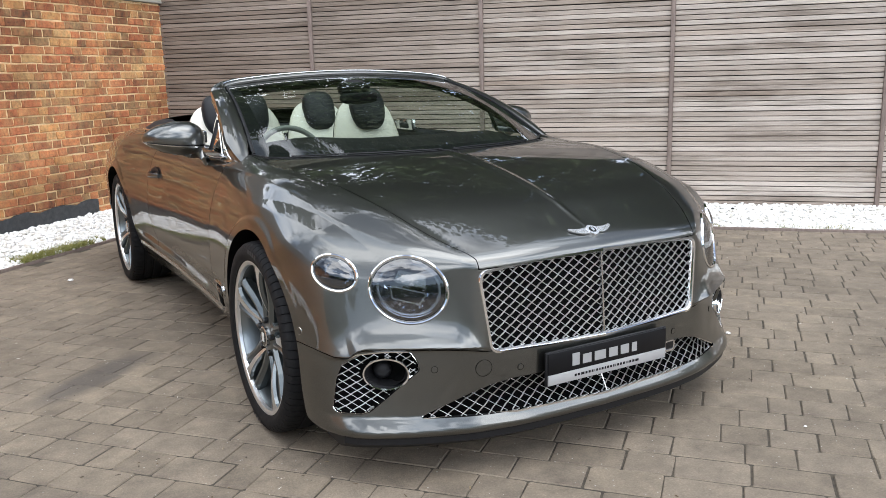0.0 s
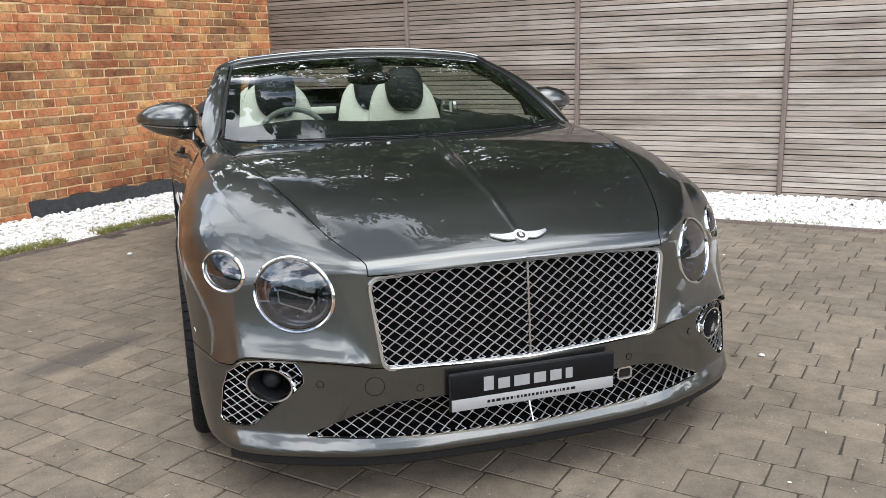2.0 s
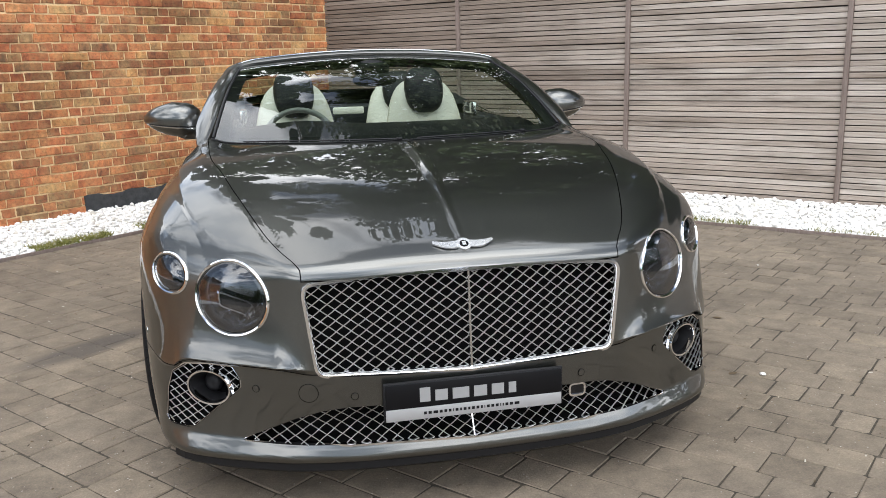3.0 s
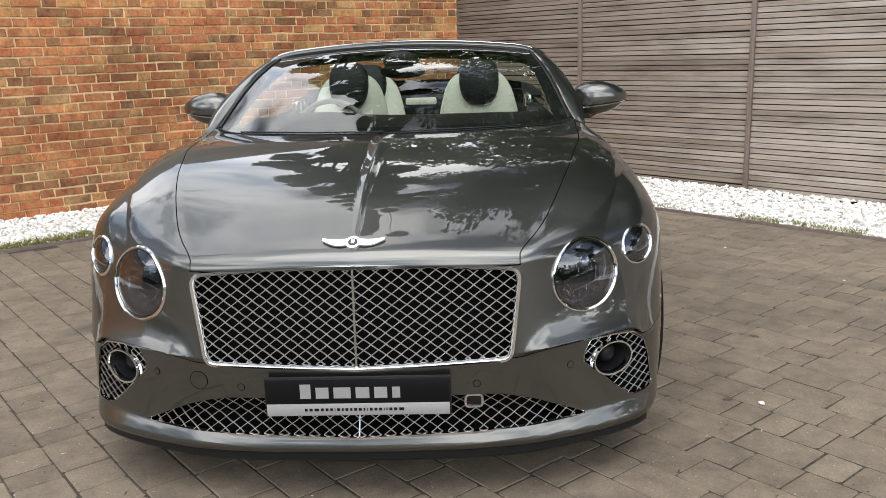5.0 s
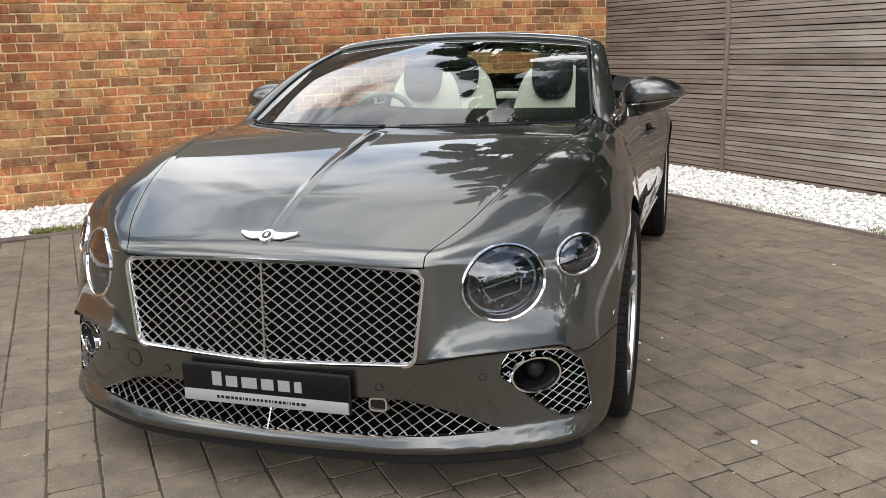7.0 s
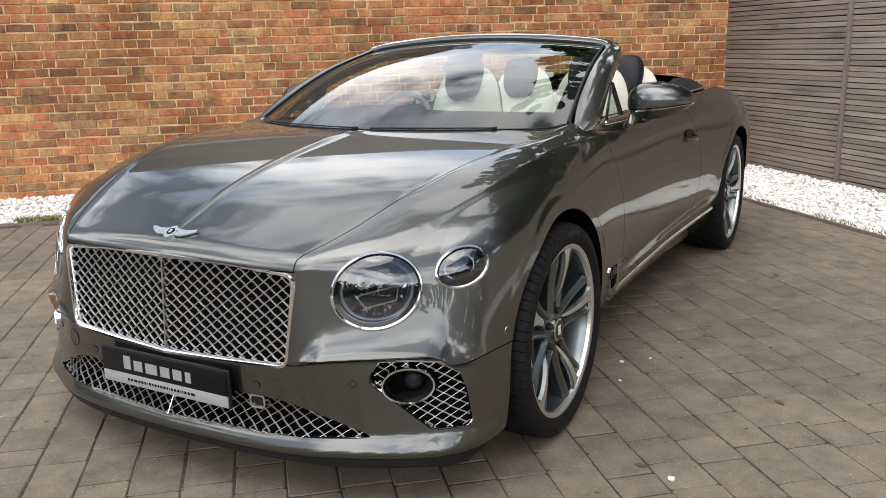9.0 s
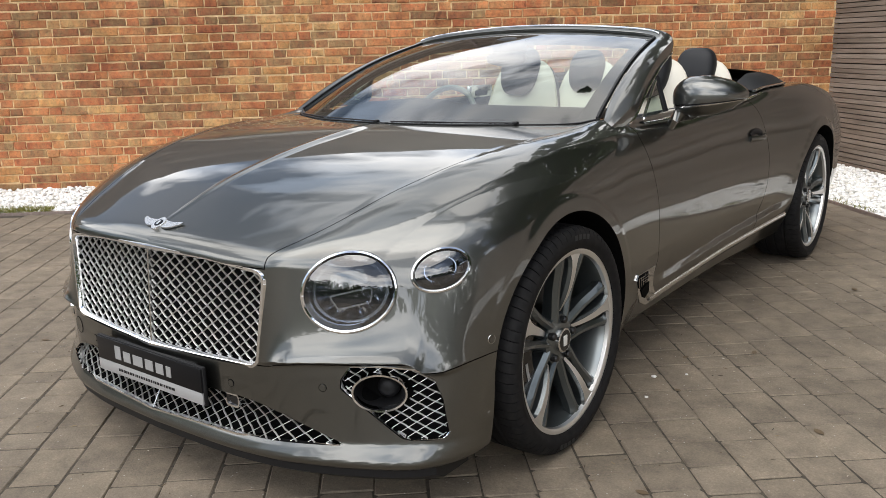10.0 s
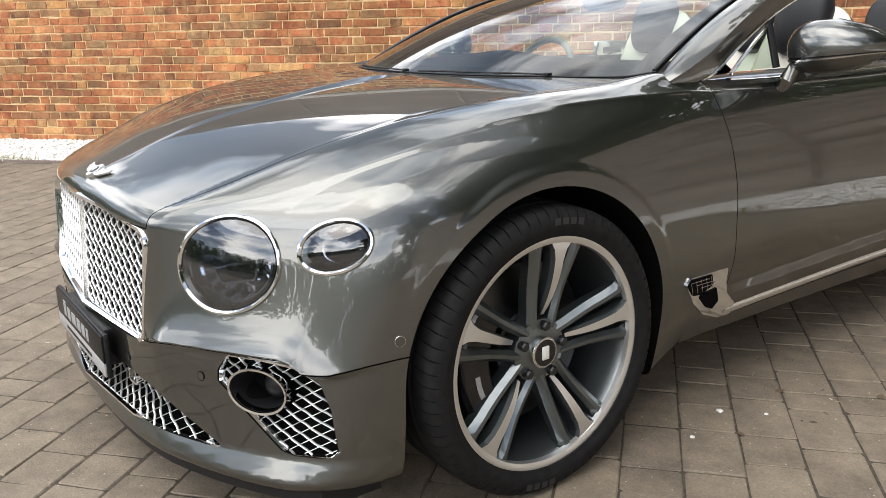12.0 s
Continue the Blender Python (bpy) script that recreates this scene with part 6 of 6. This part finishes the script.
def leaf_cloud(seed, centres, count, leaf):
    """Leaves scattered in uneven clumps round limb ends."""
    g = np.random.default_rng(seed)
    c = np.asarray(centres)
    pick = g.integers(0, len(c), count)
    d = g.normal(0, 1, (count, 3))
    d /= np.linalg.norm(d, axis=1, keepdims=True)
    rad = c[pick, 3] * g.uniform(0.25, 1.0, count) ** 0.5
    p = c[pick, :3] + d * rad[:, None] * np.array((1, 1, 0.75))
    a, b = g.normal(0, 1, (count, 3)), g.normal(0, 1, (count, 3))
    a /= np.linalg.norm(a, axis=1, keepdims=True)
    b -= (a * b).sum(1, keepdims=True) * a
    b /= np.linalg.norm(b, axis=1, keepdims=True)
    s = leaf * g.uniform(0.6, 1.3, (count, 1))
    v = np.stack([p - a * s, p + b * s * 0.55, p + a * s, p - b * s * 0.55], 1).reshape(-1, 3)
    return v.tolist(), np.arange(4 * count).reshape(-1, 4).tolist()


def tree(seed, x, y, height, spread, leaves=24000, leaf=0.12):
    g = random.Random(seed)
    t = thing("tree", "broad leafy green tree beyond the yard", "tree", at=Matrix.Translation((x, y, 0)), group="trees round the yard")
    trunk = np.array([(0.10 * math.sin(q * 2), 0.08 * math.cos(q * 3), height * 0.62 * q) for q in np.linspace(0, 1, 8)])
    add("trunk", [sweep(trunk, round_profile(0.22, 0.22, 12), up=(0, 1, 0.01), scale=np.linspace(1.1, 0.35, 8))], BARK, t)
    centres = []
    for i in range(26):
        a, q = i * 2.4 + g.uniform(-0.3, 0.3), g.uniform(0.28, 1.0)
        start = np.array((0, 0, height * 0.62 * q))
        reach = spread * g.uniform(0.45, 1.0) * (1.15 - 0.5 * q)
        end = start + np.array((math.cos(a) * reach, math.sin(a) * reach, height * g.uniform(0.10, 0.34)))
        mid = 0.5 * (start + end) + np.array((0, 0, 0.25))
        add("limb", [sweep(np.array([start, mid, end]), round_profile(0.07, 0.07, 8), up=(0.1, 0.2, 1), scale=[1.0, 0.6, 0.2])], BARK, t)
        for k in range(4):
            w = start + (end - start) * (0.55 + 0.15 * k)
            centres.append((*(w + np.array((g.gauss(0, 0.35), g.gauss(0, 0.35), g.gauss(0.1, 0.3)))), spread * g.uniform(0.14, 0.34)))
    v, f = leaf_cloud(seed, centres, leaves, leaf)
    attach("crown", mesh_from("crown", v, f, LEAF, smooth=False), t, "uneven leafy crown")


for seed, x, y, h, sp in ((21, 2.6, 11.2, 19.0, 3.8), (22, 5.8, 10.4, 22.0, 5.0), (27, 8.6, 9.4, 20.0, 4.6), (23, 10.6, 7.2, 20.0, 4.8), (24, 12.0, 4.0, 14.0, 4.2), (25, 13.5, -2.5, 9.5, 3.2), (26, -2.3, 13.0, 21.0, 1.7)):
    tree(seed, x, y, h, sp, *((26000, 0.17) if sp < 2 else ()))
# lower bushy trees close behind the fence
for seed, x, y, h, sp in ((41, 1.9, 9.4, 7.0, 2.2), (42, 4.4, 8.7, 6.2, 2.1), (43, 6.7, 7.6, 7.0, 2.2), (44, 8.8, 5.8, 6.4, 2.1)):
    tree(seed, x, y, h, sp, 7000, 0.10)
tree(45, -0.3, 9.6, 6.8, 1.8, 4500, 0.10)

# far belt of trees across the open side
g_ = random.Random(31)
belt = []
for i in range(120):
    a = math.radians(178 + 190 * i / 119)
    d = 34 + g_.uniform(-3, 4)
    h = 3.4 + 2.2 * noise.noise((i * 0.21, 3, 0)) + g_.uniform(-0.5, 0.9)
    for k in range(4):
        belt.append((d * math.cos(a) + g_.gauss(0, 0.8), d * math.sin(a) + g_.gauss(0, 0.8), max(0.6, h * (0.2 + 0.27 * k)), 1.5))
v, f = leaf_cloud(33, belt, 30000, 0.34)
tagged(attach("tree_belt", mesh_from("tree_belt", v, f, LEAF, smooth=False), None), "far belt of green trees across the road", "trees", kind="stuff")

# ---------- small things on the paving ----------
WHITEBIT = material("white_pebble", (0.72, 0.70, 0.66), 0.6)
DRYLEAF = material("dry_leaf", (0.11, 0.075, 0.040), 0.8)


def pebble(x, y, r):
    bm = bmesh.new()
    bmesh.ops.create_icosphere(bm, subdivisions=2, radius=r)
    g = random.Random(int(1000 * x + 77 * y))
    for v_ in bm.verts:
        v_.co *= 1 + g.uniform(-0.15, 0.15)
        v_.co.z *= 0.45
    ob = part("pebble", bm, WHITEBIT, None, at=Matrix.Translation((x, y, r * 0.40)))
    tagged(ob, "small white pebble lying on the paving", "pebble", "pebbles on the paving")


for x, y, r in ((1.346, -0.165, 0.013), (-1.292, 3.056, 0.018), (0.927, 0.689, 0.011), (0.98, 0.50, 0.007), (1.02, 0.78, 0.006), (0.72, -1.08, 0.006), (1.9, 2.2, 0.009), (2.3, 1.4, 0.008)):
    pebble(x, y, r)


def fallen_leaf(x, y, turn, size):
    n = 7
    verts, faces = [], []
    for i in range(n):
        t = i / (n - 1)
        w = 0.26 * math.sin(math.pi * t) ** 0.8 + 0.01
        for sgn in (-1, 1):
            verts.append((t - 0.5, sgn * w, 0.10 * (t - 0.5) ** 2 + 0.10 * w))
    faces = [(2 * i, 2 * i + 1, 2 * i + 3, 2 * i + 2) for i in range(n - 1)]
    low = [(a, b, c - 0.02) for a, b, c in verts]
    m = len(verts)
    faces += [tuple(q + m for q in f[::-1]) for f in faces]
    faces += [(2 * i + k, 2 * i + 2 + k, m + 2 * i + 2 + k, m + 2 * i + k) for i in range(n - 1) for k in (0, 1)]
    ob = add("fallen_leaf", [(verts + low, faces)], DRYLEAF, None, at=Matrix.Translation((x, y, 0.003)) @ Matrix.Rotation(turn, 4, "Z") @ Matrix.Scale(size, 4))
    tagged(ob, "small dry brown leaf on the paving", "leaf", "dry leaves on the paving")


g_ = random.Random(17)
for x, y in ((1.24, -0.12), (1.05, 0.62), (1.16, 1.15), (1.42, 1.62), (1.75, 2.6), (2.1, 2.45), (2.5, 2.2), (1.3, 2.3), (1.55, 0.55), (-1.5, -0.4), (-2.0, 1.6), (0.95, 0.95), (2.4, 3.0), (3.0, 1.2)):
    fallen_leaf(x, y, g_.uniform(0, 6.28), g_.uniform(0.022, 0.045))

# litter: crumbs of bark, seed and grit along the joints
CRUMB = material("brown_litter", (0.09, 0.06, 0.035), 0.9)
src, sock = random_of(CRUMB, True)
r = ramp(CRUMB, [(0.0, (0.035, 0.025, 0.016)), (0.6, (0.11, 0.075, 0.040)), (0.85, (0.24, 0.18, 0.10)), (1.0, (0.55, 0.52, 0.46))])
link(CRUMB, src, sock, r, "Fac")
link(CRUMB, r, "Color", bsdf(CRUMB), "Base Color")
g_ = random.Random(71)
bits = []
for _ in range(1500):
    x, y = g_.uniform(-3.2, 4.4), g_.uniform(-1.8, 4.0)
    if noise.noise((x * 0.9, y * 0.9, 4)) < -0.10 or (abs(x) < 0.82 and y > -0.7):
        continue
    a, l, w = g_.uniform(0, 6.28), g_.uniform(0.003, 0.011), g_.uniform(0.0012, 0.0032)
    ca, sa, h = math.cos(a), math.sin(a), g_.uniform(0.001, 0.003)
    q = [(x + ca * l * i - sa * w * k, y + sa * l * i + ca * w * k, 0.0012) for i, k in ((-1, -0.6), (1, -1), (0.8, 1), (-0.9, 0.7))]
    bits.append((q + [(x, y, 0.0012 + h)], [(0, 1, 4), (1, 2, 4), (2, 3, 4), (3, 0, 4)]))
v, f = join(bits)
tagged(attach("litter", mesh_from("litter", v, f, CRUMB, smooth=False), None), "crumbs of bark, seeds and grit on the paving", "litter", kind="stuff")

# ---------- bricks ----------
def brick_shape(seed, length, height, depth=0.05):
    """A worn brick: eight points round its face, chipped arrises, the face slightly hollow or proud."""
    g = random.Random(seed)
    j = lambda k: g.uniform(-k, k)
    half = length / 2
    ring0 = [(0, 0), (half, 0), (length, 0), (length, height / 2), (length, height), (half, height), (0, height), (0, height / 2)]
    ring0 = [(x + j(0.0040), z + j(0.0034)) for x, z in ring0]
    ring1 = []
    for x, z in ring0:
        c = 0.0045 * g.uniform(0.6, 1.9)
        ring1.append((x + c * (half - x) / half, z + c * (height / 2 - z) / (height / 2)))
    verts = [(x, j(0.0016), z) for x, z in ring1] + [(x, -0.0045, z) for x, z in ring0] + [(x, -depth, z) for x, z in ring0]
    faces = [tuple(range(7, -1, -1))]
    for o in (0, 8):
        faces += [(o + i, o + (i + 1) % 8, o + 8 + (i + 1) % 8, o + 8 + i) for i in range(8)]
    return verts, faces


rng = random.Random(41)
LONG, SHORT, TALL, JOINT = 0.2165, 0.1030, 0.0640, 0.0107
PERPEND = 0.0085
kinds = {k: [brick_shape(100 + 20 * n + i, k, TALL) for i in range(12)] for n, k in enumerate((LONG, SHORT))}
shared = {k: [mesh_from("brick", *s, BRICK, smooth=False) for s in shapes] for k, shapes in kinds.items()}
rest = []
# long and short bricks by turns, each short one over the middle of a long one, with a few out of turn
for course in range(28):
    z = -0.022 + course * (TALL + JOINT)
    x = -0.055 - (0.0 if course % 2 else 0.168) + rng.uniform(-0.012, 0.012)
    k = LONG
    while x < WALL_LEN - 0.2:
        i, dy, dz, tilt = rng.randrange(12), rng.uniform(-0.0020, 0.0085), rng.uniform(-0.0026, 0.0026), rng.uniform(-0.009, 0.009)
        if x > -0.13:
            if 3.15 < x < 4.95 and z > 0.03:
                attach("brick", shared[k][i], wall, at=Matrix.Translation((x, dy, z + dz)) @ Matrix.Rotation(tilt, 4, "Y"))
            elif z + TALL > 0.02:
                v, f = kinds[k][i]
                rest.append(([(a + x, b + dy, c + z + dz - math.sin(tilt) * a) for a, b, c in v], f))
        x += k + PERPEND + rng.uniform(-0.002, 0.003)
        if rng.random() > 0.10:
            k = SHORT if k == LONG else LONG
v, f = join(rest)
tagged(attach("bricks", mesh_from("bricks", v, f, BRICKS, smooth=False), wall), kind="stuff")

# ---------- paving blocks: courses square to the brick wall ----------
def paver_shape(seed, length, width, deep=0.03):
    g = random.Random(seed)
    c = 0.0040
    ring0 = [(0, 0), (length, 0), (length, width), (0, width)]
    # worn corners: each corner cut to two points
    pts = []
    for i, (x, y) in enumerate(ring0):
        k = g.uniform(0.004, 0.010)
        ax, ay = ring0[i - 1]
        bx, by = ring0[(i + 1) % 4]
        la, lb = math.hypot(ax - x, ay - y), math.hypot(bx - x, by - y)
        pts += [(x + (ax - x) * k / la, y + (ay - y) * k / la), (x + (bx - x) * k / lb, y + (by - y) * k / lb)]
    cx, cy = length / 2, width / 2
    pts = [(x + g.uniform(-0.0028, 0.0028), y + g.uniform(-0.0028, 0.0028)) for x, y in pts]
    inner = [(x + (cx - x) * c * g.uniform(0.9, 2.6) / length, y + (cy - y) * c * g.uniform(0.9, 2.6) / width) for x, y in pts]
    verts = [(x, y, 0.0) for x, y in inner] + [(x, y, -0.0035) for x, y in pts] + [(x, y, -deep) for x, y in pts]
    faces = [tuple(range(8))]
    for o in (0, 8):
        faces += [(o + i, o + 8 + i, o + 8 + (i + 1) % 8, o + (i + 1) % 8) for i in range(8)]
    return verts, faces


rng = random.Random(53)
WIDE, GAPW = 0.1560, 0.0038
sizes = (0.116, 0.157, 0.157, 0.238, 0.238)
pk = {s: [paver_shape(200 + int(s * 1000) + i, s, WIDE - GAPW) for i in range(3)] for s in set(sizes)}
pshared = {s: [mesh_from("paver", *q, PAVER, smooth=False) for q in shapes] for s, shapes in pk.items()}
paving = tagged(new("pavement"), "brown-grey block paving in staggered courses", "paving", kind="structure")
paving.matrix_basis = PAVE_M
rest, single = [], 0
to_world = PAVE_M
for row in range(-6, 96):
    vrow = -(3.345 + (row - 15) * 0.1567)
    u = 0.62 - rng.uniform(0, 0.2)
    while u < 14.0:
        s = rng.choice(sizes)
        here = to_world @ Vector((u + s / 2, vrow, 0))
        inside_wall = (WALL_M.inverted() @ here).y
        inside_fence = -(FENCE_M.inverted() @ here).y
        if inside_wall > STRIP + 0.02 and inside_fence > STRIP + 0.02:
            i, dz = rng.randrange(3), rng.uniform(-0.0014, 0.0012)
            tx, ty = rng.uniform(-0.006, 0.006), rng.uniform(-0.006, 0.006)
            if (here.x - 1.1) ** 2 + (here.y + 0.55) ** 2 < 1.66 ** 2 and single < 300:
                attach("paver", pshared[s][i], paving, at=Matrix.Translation((u, vrow, dz)) @ Matrix.Rotation(tx, 4, "X") @ Matrix.Rotation(ty, 4, "Y"))
                single += 1
            else:
                v, f = pk[s][i]
                rest.append(([(a + u, b + vrow, c + dz + tx * b - ty * a) for a, b, c in v], f))
        u += s + 0.0042 + rng.uniform(-0.001, 0.0015)
v, f = join(rest)
tagged(attach("pavers", mesh_from("pavers", v, f, PAVERS, smooth=False), paving), kind="stuff")
